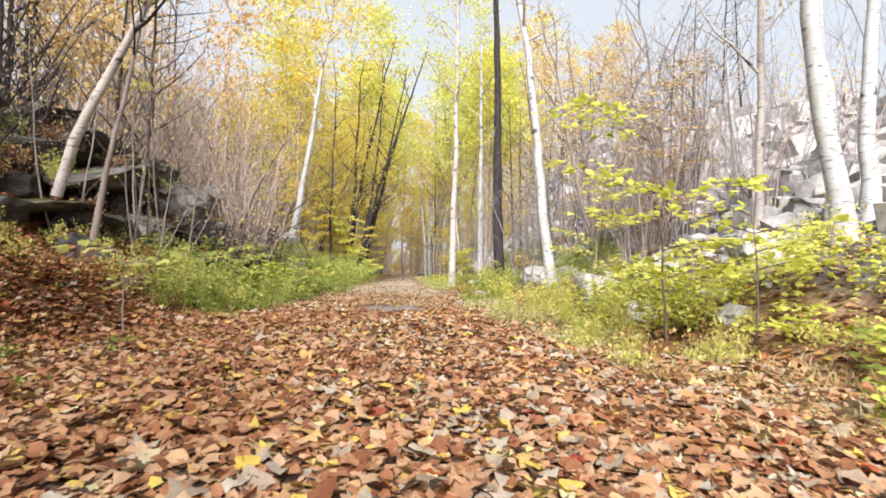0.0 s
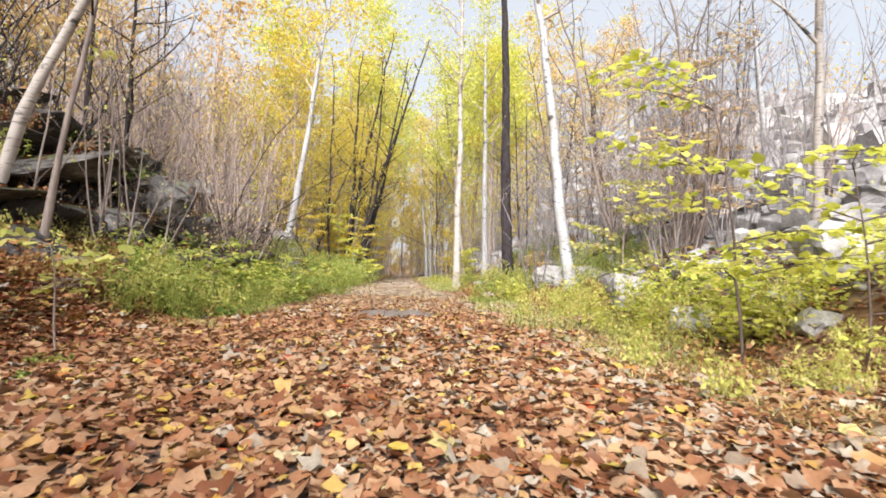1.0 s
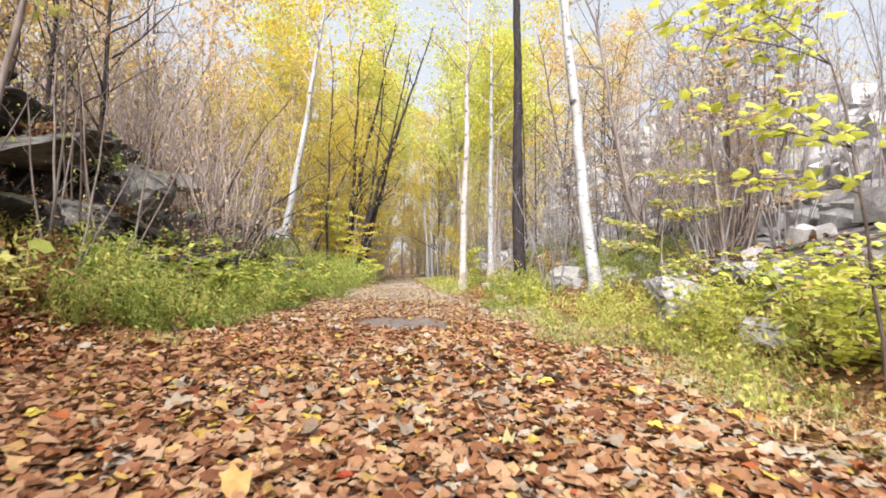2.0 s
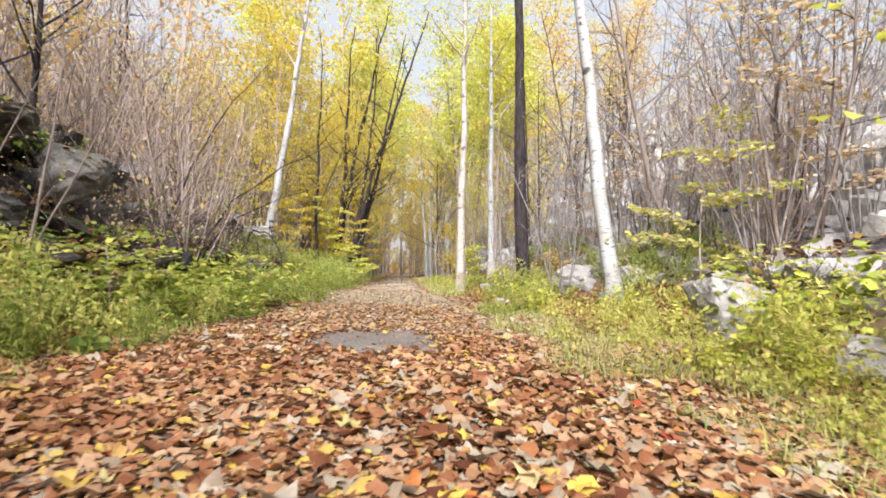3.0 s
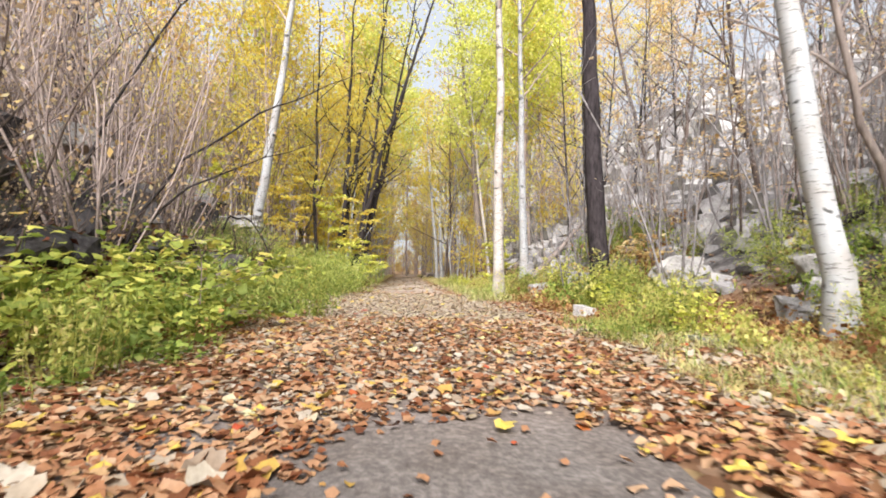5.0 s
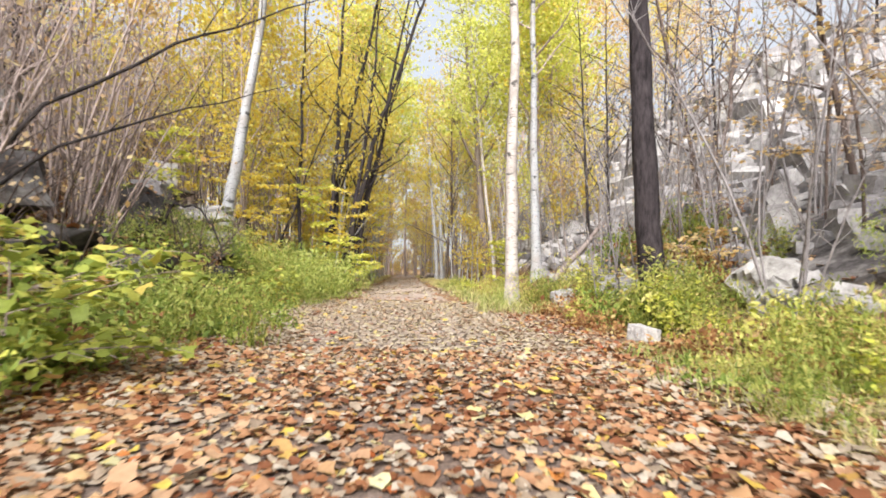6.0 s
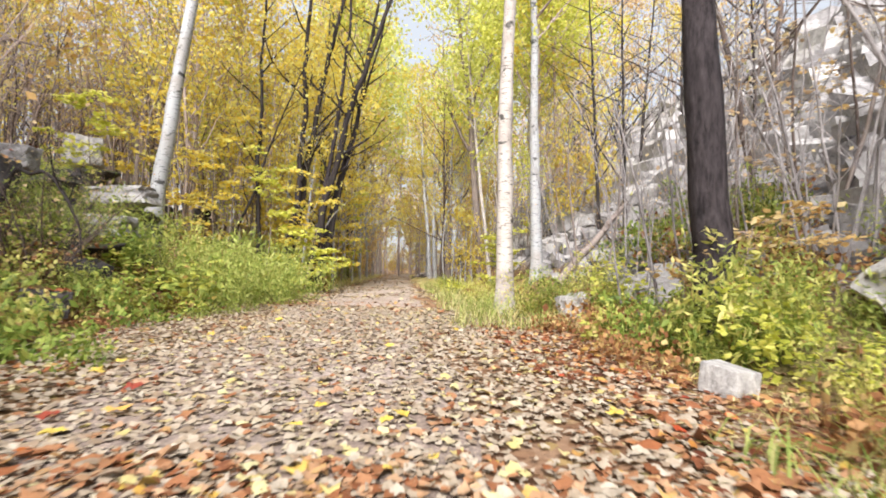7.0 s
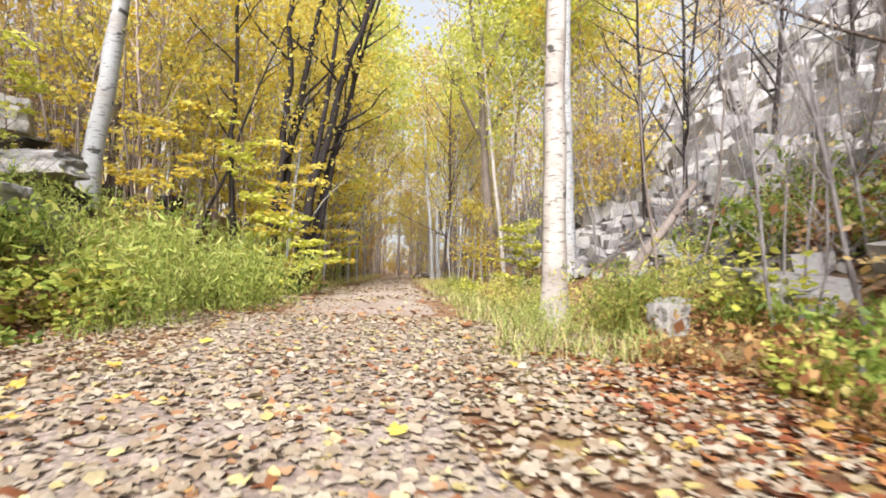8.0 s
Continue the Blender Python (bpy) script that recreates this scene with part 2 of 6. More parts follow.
M_GOLD = leaf_material("golden_leaf", [(0.0, (0.62, 0.44, 0.07)), (0.5, (0.81, 0.66, 0.12)), (1.0, (0.8, 0.77, 0.26))], 0.67)
M_ORANGE = leaf_material("orange_leaf", [(0.0, (0.5, 0.3, 0.11)), (0.5, (0.7, 0.49, 0.2)), (1.0, (0.78, 0.65, 0.36))], 0.55)
M_RUSSET = leaf_material("russet_weed_leaf", [(0.0, (0.14, 0.055, 0.025)), (0.4, (0.3, 0.14, 0.06)), (0.75, (0.46, 0.27, 0.11)), (1.0, (0.56, 0.46, 0.2))], 0.4)
M_PEACH = leaf_material("faded_leaf", [(0.0, (0.5, 0.34, 0.2)), (0.5, (0.68, 0.5, 0.32)), (1.0, (0.76, 0.64, 0.36))], 0.55)
M_FAR = leaf_material("distant_leaf", [(0.0, (0.6, 0.38, 0.08)), (0.4, (0.76, 0.54, 0.08)), (0.75, (0.8, 0.64, 0.26)), (1.0, (0.7, 0.68, 0.16))], 0.6)
M_BIRCH = birch_material("birch_bark")
M_BIRCH_TAN = birch_material("tan_birch_bark", (0.4, 0.36, 0.335), (0.22, 0.185, 0.165))
M_DARKBARK = bark_material("dark_bark", (0.012, 0.01, 0.01), (0.06, 0.05, 0.049), 16, (1, 1, 0.1))
M_TRUNK = bark_material("furrowed_dark_bark", (0.01, 0.008, 0.009), (0.085, 0.07, 0.075), 18, (1, 1, 0.25), 0.08)
M_BARK = bark_material("grey_brown_bark", (0.13, 0.1, 0.09), (0.36, 0.3, 0.27))
M_PINKBARK = bark_material("sapling_bark", (0.2, 0.15, 0.135), (0.58, 0.47, 0.43), 20, (1, 1, 0.2))
M_BROWNBARK = bark_material("brown_brush_bark", (0.04, 0.03, 0.026), (0.2, 0.15, 0.13), 20, (1, 1, 0.2))
M_GREYBARK = bark_material("grey_brush_bark", (0.13, 0.115, 0.115), (0.42, 0.385, 0.385), 20, (1, 1, 0.2))
M_ROCK = rock_material("pale_rock", (0.25, 0.245, 0.255), (0.57, 0.565, 0.58), (0.66, 0.655, 0.67), spread=0.4)
M_BOULDER = rock_material("pale_boulder", (0.3, 0.295, 0.3), (0.6, 0.595, 0.6), (0.68, 0.675, 0.67), spread=0.12, relief=0.08)
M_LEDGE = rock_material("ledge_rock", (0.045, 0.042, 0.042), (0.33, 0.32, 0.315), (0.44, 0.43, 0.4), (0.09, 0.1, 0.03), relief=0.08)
# mossy rock, its colour darkened further to paint in the hollows' shade
M_DARKROCK = rock_material("mossy_shaded_rock", (0.025, 0.023, 0.024), (0.16, 0.15, 0.152), (0.34, 0.33, 0.32), (0.07, 0.08, 0.022))


# ---------- lie of the land ----------
def path_x(y):
    """The middle of the trail, which bears gently to the left."""
    return -0.5 - 0.082 * np.clip(y, -30, 60) - 0.05 * np.clip(np.asarray(y, float) - 60, 0, 60)


def smooth(a, lo, hi):
    t = np.clip((a - lo) / (hi - lo), 0, 1)
    return t * t * (3 - 2 * t)


def wave(x, y):
    return (np.sin(x * 0.9 + 1.3 * np.sin(y * 0.5)) * np.sin(y * 0.7 + np.sin(x * 0.6)) +
            0.5 * np.sin(x * 2.3 + y * 1.1) * np.sin(y * 1.9 - x * 0.7))


def land(x, y):
    """Height of the ground: flat trail, bank to one side, scree slope under a cliff to the other."""
    x, y = np.asarray(x, float), np.asarray(y, float)
    u = x - path_x(y)
    left = 0.52 * np.clip(-u - 2.3, 0, 5.2) * smooth(-u, 2.0, 3.4) + 0.03 * np.clip(-u - 7.5, 0, 60)
    steep = 0.5 + 0.3 * smooth(y, 14, 34)
    right = steep * np.clip(u - 3.4, 0, 13) * smooth(u, 3.0, 5.0) + 0.1 * np.clip(u - 16.4, 0, 60)
    fade = 1 - smooth(np.hypot(x, y - 20), 90, 220)
    rough = smooth(np.abs(u), 1.6, 4.0)
    crown = 0.03 * np.cos(np.clip(u, -2, 2) * 0.8)
    return (left + right) * fade + rough * 0.12 * wave(x, y) * fade + crown - 0.03 + 0.012 * wave(x * 3, y * 3) * rough


def obj(name, verts, faces, mat=None, parent=None, label="", smooth_faces=False):
    me = bpy.data.meshes.new(name)
    me.from_pydata([tuple(v) for v in verts], [], [tuple(f) for f in faces])
    if mat:
        me.materials.append(mat)
    if smooth_faces:
        me.polygons.foreach_set("use_smooth", [True] * len(me.polygons))
    me.update()
    ob = new(name, me)
    if parent:
        ob.parent = parent
    if label:
        tagged(ob, label)
    return ob


def big_mesh(name, verts, sizes, loops, mat):
    """A mesh from flat arrays, for what has very many pieces."""
    me = bpy.data.meshes.new(name)
    me.vertices.add(len(verts))
    me.vertices.foreach_set("co", np.asarray(verts, np.float32).ravel())
    me.loops.add(len(loops))
    me.loops.foreach_set("vertex_index", np.asarray(loops, np.int32))
    me.polygons.add(len(sizes))
    starts = np.concatenate([[0], np.cumsum(sizes)[:-1]])
    me.polygons.foreach_set("loop_start", starts.astype(np.int32))
    me.polygons.foreach_set("loop_total", np.asarray(sizes, np.int32))
    me.materials.append(mat)
    me.update(calc_edges=True)
    me.validate()
    return me


# ---------- ground: one sheet to the horizon ----------
def grid_axis(fine_lo, fine_hi, step, far):
    a = list(np.arange(fine_lo, fine_hi, step))
    s, v = step, fine_hi
    up = []
    while v < far:
        up.append(v)
        s *= 1.25
        v += s
    s, v = step, fine_lo
    down = []
    while v > -far:
        s *= 1.25
        v -= s
        down.append(v)
    return np.array(down[::-1] + a + up + [far * 1.3])


gx, gy = grid_axis(-12, 14, 0.25, 1200), grid_axis(-4, 46, 0.25, 1200)
GX, GY = np.meshgrid(gx, gy)
gv = np.stack([GX, GY, land(GX, GY)], -1).reshape(-1, 3)
nx, ny = len(gx), len(gy)
ii, jj = np.meshgrid(np.arange(nx - 1), np.arange(ny - 1))
q = (jj * nx + ii).ravel()
gl = np.stack([q, q + 1, q + nx + 1, q + nx], -1).ravel()
ground_me = big_mesh("ground", gv, [4] * len(q), gl, M_GROUND)
ground_me.polygons.foreach_set("use_smooth", [True] * len(ground_me.polygons))
stony = ground_me.attributes.new("stony", "FLOAT", "POINT")
stony.data.foreach_set("value", (smooth(GX - path_x(GY), 3.6, 5.5) * (1 - smooth(np.hypot(GX, GY - 20), 50, 90)) * 0.9).astype(np.float32).ravel())
ground = tagged(new("ground", ground_me), "brown leaf-covered forest floor with a bank and a scree slope", "ground", kind="structure")


# the trodden trail, a thin sheet that lies on the ground
def trail_sheet():
    ys = np.concatenate([np.arange(-3, 30, 0.3), np.arange(30, 75, 1.0)])
    us = np.linspace(-1.15, 1.15, 13)
    verts, faces = [], []
    for j, y in enumerate(ys):
        for i, u in enumerate(us):
            w = u * (1 + 0.12 * math.sin(y * 1.7 + u) + 0.06 * math.sin(y * 4.1))
            x = float(path_x(y)) + w
            edge = 1 - abs(u) / 1.15
            verts.append((x, y, float(land(x, y)) - 0.006 + 0.018 * min(1, edge * 3)))
    n = len(us)
    for j in range(len(ys) - 1):
        for i in range(n - 1):
            a = j * n + i
            faces.append((a, a + 1, a + n + 1, a + n))
    ob = obj("path", verts, faces, M_GRAVEL, None, "", True)
    earthy = ob.data.attributes.new("earthy", "FLOAT", "POINT")
    earthy.data.foreach_set("value", [1 - math.exp(-((v[1] - 8.9) / 1.3) ** 2) for v in verts])
    # where the trail takes the dark leaf mush and its painted gap shadow
    mulch_shade = ob.data.attributes.new("mulch_shade", "FLOAT", "POINT")
    mulch_shade.data.foreach_set("value", [0.9 * (1 - float(smooth(v[1], 7.6, 8.3))) + 0.65 * float(smooth(v[1], 9.4, 10.2) * (1 - smooth(v[1], 12, 16))) for v in verts])
    return tagged(ob, "grey-brown trodden gravel trail under fallen leaves", "path", kind="structure")


trail = trail_sheet()


# ---------- building blocks of trees ----------
def tube(verts, faces, pts, radii, sides, lumpy=0.0):
    """A tapered round limb along pts."""
    base = len(verts)
    pts = [Vector(p) for p in pts]
    for k, p in enumerate(pts):
        d = (pts[min(k + 1, len(pts) - 1)] - pts[max(k - 1, 0)]).normalized()
        a = d.cross(Vector((0.31, 0.95, 0.05)))
        if a.length < 0.05:
            a = d.cross(Vector((1, 0, 0)))
        a.normalize()
        b = d.cross(a)
        for s in range(sides):
            w = 2 * math.pi * s / sides
            r = radii[k] * (1 + lumpy * noise.noise(Vector((math.cos(w) * 1.3, math.sin(w) * 1.3, p.z * 1.1 + p.x)))) if lumpy else radii[k]
            verts.append(tuple(p + (a * math.cos(w) + b * math.sin(w)) * r))
    for k in range(len(pts) - 1):
        for s in range(sides):
            t = (s + 1) % sides
            o = base + k * sides
            faces.append((o + s, o + t, o + sides + t, o + sides + s))
    faces.append(tuple(base + (len(pts) - 1) * sides + s for s in range(sides)))


def bend(rng, start, direction, length, steps, wander, lift=0.0):
    p, d = Vector(start), Vector(direction).normalized()
    out = [p.copy()]
    for _ in range(steps):
        d = (d + Vector((rng.gauss(0, wander), rng.gauss(0, wander), rng.gauss(0, wander * 0.6) + lift))).normalized()
        p = p + d * (length / steps)
        out.append(p.copy())
    return out


def leaf_quads(rng, spots, size, flat=0.85, wide=0.38):
    """Folded leaves, two triangles each way of the midrib, scattered on the spots."""
    n = len(spots)
    r = np.random.RandomState(rng.randrange(10 ** 6))
    c = np.array(spots, float)
    ang, tilt = r.uniform(0, 2 * np.pi, n), r.normal(0, flat, n)
    s = size * r.uniform(0.6, 1.25, n)
    ax = np.stack([np.cos(ang) * np.cos(tilt), np.sin(ang) * np.cos(tilt), np.sin(tilt) - 0.2], -1)
    roll = r.normal(0, flat, n)
    side = np.stack([-np.sin(ang), np.cos(ang), np.zeros(n)], -1)
    up = np.cross(ax, side)
    bi = side * np.cos(roll)[:, None] + up * np.sin(roll)[:, None]
    nrm = np.cross(ax, bi)
    S = s[:, None]
    v = np.stack([c - ax * S * 0.5, c + bi * S * wide - nrm * S * 0.1 + ax * S * 0.02, c + ax * S * 0.55 - nrm * S * 0.08, c - bi * S * wide - nrm * S * 0.1 + ax * S * 0.02], 1).reshape(-1, 3)
    o = np.arange(n) * 4
    loops = np.stack([o, o + 1, o + 2, o, o + 2, o + 3], -1).ravel()
    return v, [3] * (2 * n), loops


def grow(rng, height, r0, lean=(0, 0), forks=9, start=0.4, spread=0.5, twig=0.28, leaves=600, cloud=0.35, rise=0.25, sides=8, wander=0.02, limb=0.35, foot=True):
    """Skeleton of one tree: tube mesh data and the spots of its leaves."""
    verts, faces, spots, tips = [], [], [], []
    steps = max(8, int(height * (2.2 if sides > 7 else 1.2)))
    pts, radii = [], []
    jx, jy = 0.0, 0.0
    for k in range(steps + 1):
        f = k / steps
        z = height * f
        jx += rng.gauss(0, wander)
        jy += rng.gauss(0, wander)
        pts.append((lean[0] * z + jx, lean[1] * z + jy, z))
        flare = 1 + (0.55 * math.exp(-z / 0.22) if foot else 0)
        radii.append(r0 * flare * (1 - 0.82 * f ** 0.9) + 0.004)
    pts[0] = (pts[0][0], pts[0][1], -0.35)
    tube(verts, faces, pts, radii, sides, 0.22)
    stem_count = len(verts), len(faces)
    for b in range(forks):
        f = start + (1 - start) * (b + rng.random() * 0.8) / forks
        f = min(f, 0.97)
        k = f * steps
        i = int(k)
        p = Vector(pts[i]).lerp(Vector(pts[min(i + 1, steps)]), k - i)
        w = rng.uniform(0, 2 * math.pi)
        length = height * limb * (1.15 - f) * rng.uniform(0.7, 1.25) + 0.3
        d = Vector((math.cos(w), math.sin(w), spread + rng.random() * 0.7))
        limb_pts = bend(rng, p, d, length, 5, 0.16, rise * 0.3)
        rr = max(0.007, radii[i] * 0.45)
        tube(verts, faces, limb_pts, [rr * (1 - 0.8 * j / 5) + 0.003 for j in range(6)], 5)
        for t in range(4 if sides > 7 else 2):
            j = rng.randrange(1, 6)
            tw = rng.uniform(0, 2 * math.pi)
            td = Vector((math.cos(tw), math.sin(tw), rng.uniform(-0.1, 0.8)))
            tp = bend(rng, limb_pts[j], td, length * twig * rng.uniform(0.6, 1.5), 3, 0.2, 0.05)
            tube(verts, faces, tp, [rr * 0.35 + 0.002, rr * 0.25 + 0.002, rr * 0.15 + 0.002, 0.002], 3)
            tips.append(tp)
        tips.append(limb_pts[2:])
    while len(spots) < leaves:
        tp = rng.choice(tips)
        a = rng.randrange(len(tp) - 1)
        p = tp[a].lerp(tp[a + 1], rng.random())
        c = (p[0] + rng.gauss(0, cloud * 0.6), p[1] + rng.gauss(0, cloud * 0.6), p[2] + rng.gauss(0, cloud * 0.4))
        wide = cloud * rng.uniform(0.4, 0.95)
        for _ in range(rng.randrange(8, 24)):
            spots.append((c[0] + rng.gauss(0, wide), c[1] + rng.gauss(0, wide), c[2] + rng.gauss(0, wide * 0.3)))
    nv, nf = stem_count
    limb_faces = [tuple(i - nv for i in f) for f in faces[nf:]]
    return verts[:nv], faces[:nf], verts[nv:], limb_faces, spots


def tree(name, label, category, at, bark, leaf, leaf_size=0.1, group="", sink=0.0, seed=0, limb_bark=None, **shape):
    rng = random.Random(seed)
    verts, faces, limb_v, limb_f, spots = grow(rng, **shape)
    top = new(name)
    obj("trunk", verts, faces, bark, top, "", True)
    if limb_f:
        tagged(obj("limbwork", limb_v, limb_f, limb_bark or bark, top, "", True), kind="stuff")
    if spots:
        me = big_mesh("crown", *leaf_quads(rng, spots, leaf_size), leaf)
        new("crown", me).parent = top
    x, y = at[0], at[1]
    z = at[2] if len(at) > 2 else float(land(x, y)) - sink
    top.location = (x, y, z)
    return tagged(top, label, category, group, "")


def copy_at(thing, x, y, turn, scale=1.0, sink=0.0, lean=(0, 0)):
    ob = copy_thing(thing, Matrix())
    ob.location = (x, y, float(land(x, y)) - sink)
    ob.rotation_euler = (lean[0], lean[1], turn)
    ob.scale = (scale, scale, scale)
    return ob


def leaf_outline(seed, coarse=0):
    """Lobed maple leaf about one unit across: a middle and its rim."""
    rng = random.Random(seed)
    rim = []
    spec = [(-90, 0.42), (-52, 0.44), (-28, 0.5), (-8, 0.41), (22, 0.56), (52, 0.42), (90, 0.6), (128, 0.42), (158, 0.56), (188, 0.41), (208, 0.5), (232, 0.44)]
    if coarse == 2:
        spec = [(-90, 0.42), (-20, 0.5), (50, 0.5), (105, 0.58), (190, 0.46)]
    elif coarse:
        spec = [(-90, 0.4), (-38, 0.5), (-2, 0.43), (30, 0.54), (90, 0.58), (150, 0.54), (182, 0.43), (218, 0.5)]
    for k, (a, d) in enumerate(spec):
        a, d = radians(a + rng.uniform(-9, 9)), d * rng.uniform(0.72, 1.14)
        rim.append((d * math.cos(a), d * math.sin(a), rng.gauss(0, 0.075) + 0.15 * (k % 2 == 0) * rng.uniform(-0.8, 1)))
    return np.array([(rng.gauss(0, 0.05), rng.gauss(-0.03, 0.06), rng.gauss(0, 0.06))] + rim)


SHAPES = [leaf_outline(500 + k) for k in range(8)]
COARSE = [leaf_outline(520 + k, 1) for k in range(8)]
TINY = [leaf_outline(540 + k, 2) for k in range(8)]


def turned(r, t, tilt):
    """Leaf outlines t turned at random and tilted about the level."""
    n = len(t)
    a, p, q = r.uniform(0, 2 * np.pi, n), r.normal(0, tilt, n), r.normal(0, tilt, n)
    X, Y, Z = t[:, :, 0], t[:, :, 1], t[:, :, 2]
    Y, Z = Y * np.cos(p)[:, None] - Z * np.sin(p)[:, None], Y * np.sin(p)[:, None] + Z * np.cos(p)[:, None]
    X, Z = X * np.cos(q)[:, None] - Z * np.sin(q)[:, None], X * np.sin(q)[:, None] + Z * np.cos(q)[:, None]
    ca, sa = np.cos(a)[:, None], np.sin(a)[:, None]
    return X * ca - Y * sa, X * sa + Y * ca, Z


def lobed_leaves(rng, spots, size, tilt=0.4):
    """Broad maple leaves hanging at the spots."""
    r = np.random.RandomState(rng.randrange(10 ** 6))
    c = np.array(spots, float)
    n = len(c)
    t = np.array(COARSE)[r.randint(0, 8, n)] * (size * r.uniform(0.6, 1.2, n))[:, None, None]
    t[:, :, 2] -= (t[:, :, 0] ** 2 + t[:, :, 1] ** 2) * r.uniform(-0.2, 0.9, n)[:, None] / size
    X, Y, Z = turned(r, t, tilt)
    v = np.stack([X + c[:, :1], Y + c[:, 1:2], Z + c[:, 2:]], -1).reshape(-1, 3)
    fan = np.array([(0, 1 + k, 1 + (k + 1) % 8) for k in range(8)])
    loops = ((np.arange(n) * 9)[:, None, None] + fan[None]).ravel()
    return v, [3] * (8 * n), loops


# ---------- the trees that stand along the trail ----------
tree("birch_tree", "white-barked birch with dark scars, standing in trailside grass", "birch tree", (2.55, 12.08), M_BIRCH, M_ORANGE, 0.09,
     seed=11, limb_bark=M_PINKBARK, height=13, r0=0.135, lean=(-0.121, 0.05), forks=14, start=0.42, leaves=900, cloud=0.3, limb=0.22)
tree("dark_tree", "tall dark-barked tree trunk beside the trail", "tree", (1.78, 16.95), M_TRUNK, M_GOLD, 0.1,
     seed=12, height=17, r0=0.185, lean=(-0.04, 0.02), forks=14, start=0.64, leaves=1500, cloud=0.4, limb=0.22, wander=0.012)
tree("birch_tree", "tan-grey birch trunk with peeling bark near the trail", "birch tree", (0.23, 20.7), M_BIRCH_TAN, M_LIME, 0.1,
     seed=13, limb_bark=M_PINKBARK, height=16, r0=0.15, lean=(-0.007, 0.01), forks=14, start=0.45, leaves=2200, cloud=0.4, limb=0.2, wander=0.012)
tree("birch_tree", "slender bright white birch trunk near the trail", "birch tree", (1.74, 26.3), M_BIRCH, M_LIME, 0.11,
     seed=14, limb_bark=M_PINKBARK, height=15, r0=0.17, lean=(-0.018, 0.02), forks=14, start=0.45, leaves=2400, cloud=0.45, limb=0.22, wander=0.012)
tree("birch_tree", "white birch leaning out from the mossy bank", "birch tree", (-7.25, 23.25), M_BIRCH, M_GOLD, 0.11,
     seed=15, limb_bark=M_PINKBARK, height=13, r0=0.17, lean=(0.146, -0.03), forks=12, start=0.5, leaves=1500, cloud=0.45, limb=0.24, wander=0.015)
tree("birch_tree", "leaning young birch with a few yellow leaves over the rocks", "birch tree", (-5.45, 6.95, 1.95), M_BIRCH_TAN, M_YWEED, 0.085,
     seed=16, limb_bark=M_DARKBARK, height=6.5, r0=0.07, lean=(0.46, 0.0), forks=13, start=0.28, leaves=420, cloud=0.2, limb=0.25, foot=False, wander=0.012)
tree("birch_tree", "slim grey-brown young tree rooted between ledge rocks", "tree", (-5.0, 7.1, 1.15), M_BARK, M_YWEED, 0.085,
     seed=17, limb_bark=M_DARKBARK, height=6, r0=0.036, lean=(0.2, -0.02), forks=10, start=0.3, leaves=260, cloud=0.18, limb=0.25, wander=0.015)
tree("birch_tree", "bright white birch rooted among pale boulders", "birch tree", (4.75, 6.05), M_BIRCH, M_PEACH, 0.08,
     seed=18, limb_bark=M_PINKBARK, height=11, r0=0.13, lean=(-0.12, 0.02), forks=12, start=0.35, leaves=60, cloud=0.3, limb=0.22)
tree("birch_tree", "white birch leaning outward among pale boulders", "birch tree", (5.25, 6.35), M_BIRCH, M_PEACH, 0.08,
     seed=19, limb_bark=M_PINKBARK, height=10, r0=0.1, lean=(0.1, 0.02), forks=12, start=0.35, leaves=60, cloud=0.3, limb=0.24)
tree("birch_tree", "slim white birch with a second stem among pale boulders", "birch tree", (5.2, 6.9), M_BIRCH, M_PEACH, 0.08,
     seed=20, limb_bark=M_PINKBARK, height=10, r0=0.1, lean=(-0.05, 0.03), forks=12, start=0.35, leaves=60, cloud=0.3, limb=0.24)
tree("birch_snag", "thin broken white birch on the scree", "tree", (7.9, 13.8), M_BIRCH, M_PEACH, 0.08,
     seed=21, limb_bark=M_PINKBARK, height=4.0, r0=0.11, lean=(-0.1, 0.0), forks=4, start=0.5, leaves=0, cloud=0.3, limb=0.3)
tree("pale_tree", "pale grey trunk in front of the scree slope", "tree", (4.95, 8.2), M_BIRCH_TAN, M_PEACH, 0.08,
     seed=22, height=9, r0=0.07, lean=(0.0, 0.0), forks=12, start=0.3, leaves=60, cloud=0.3, limb=0.26)


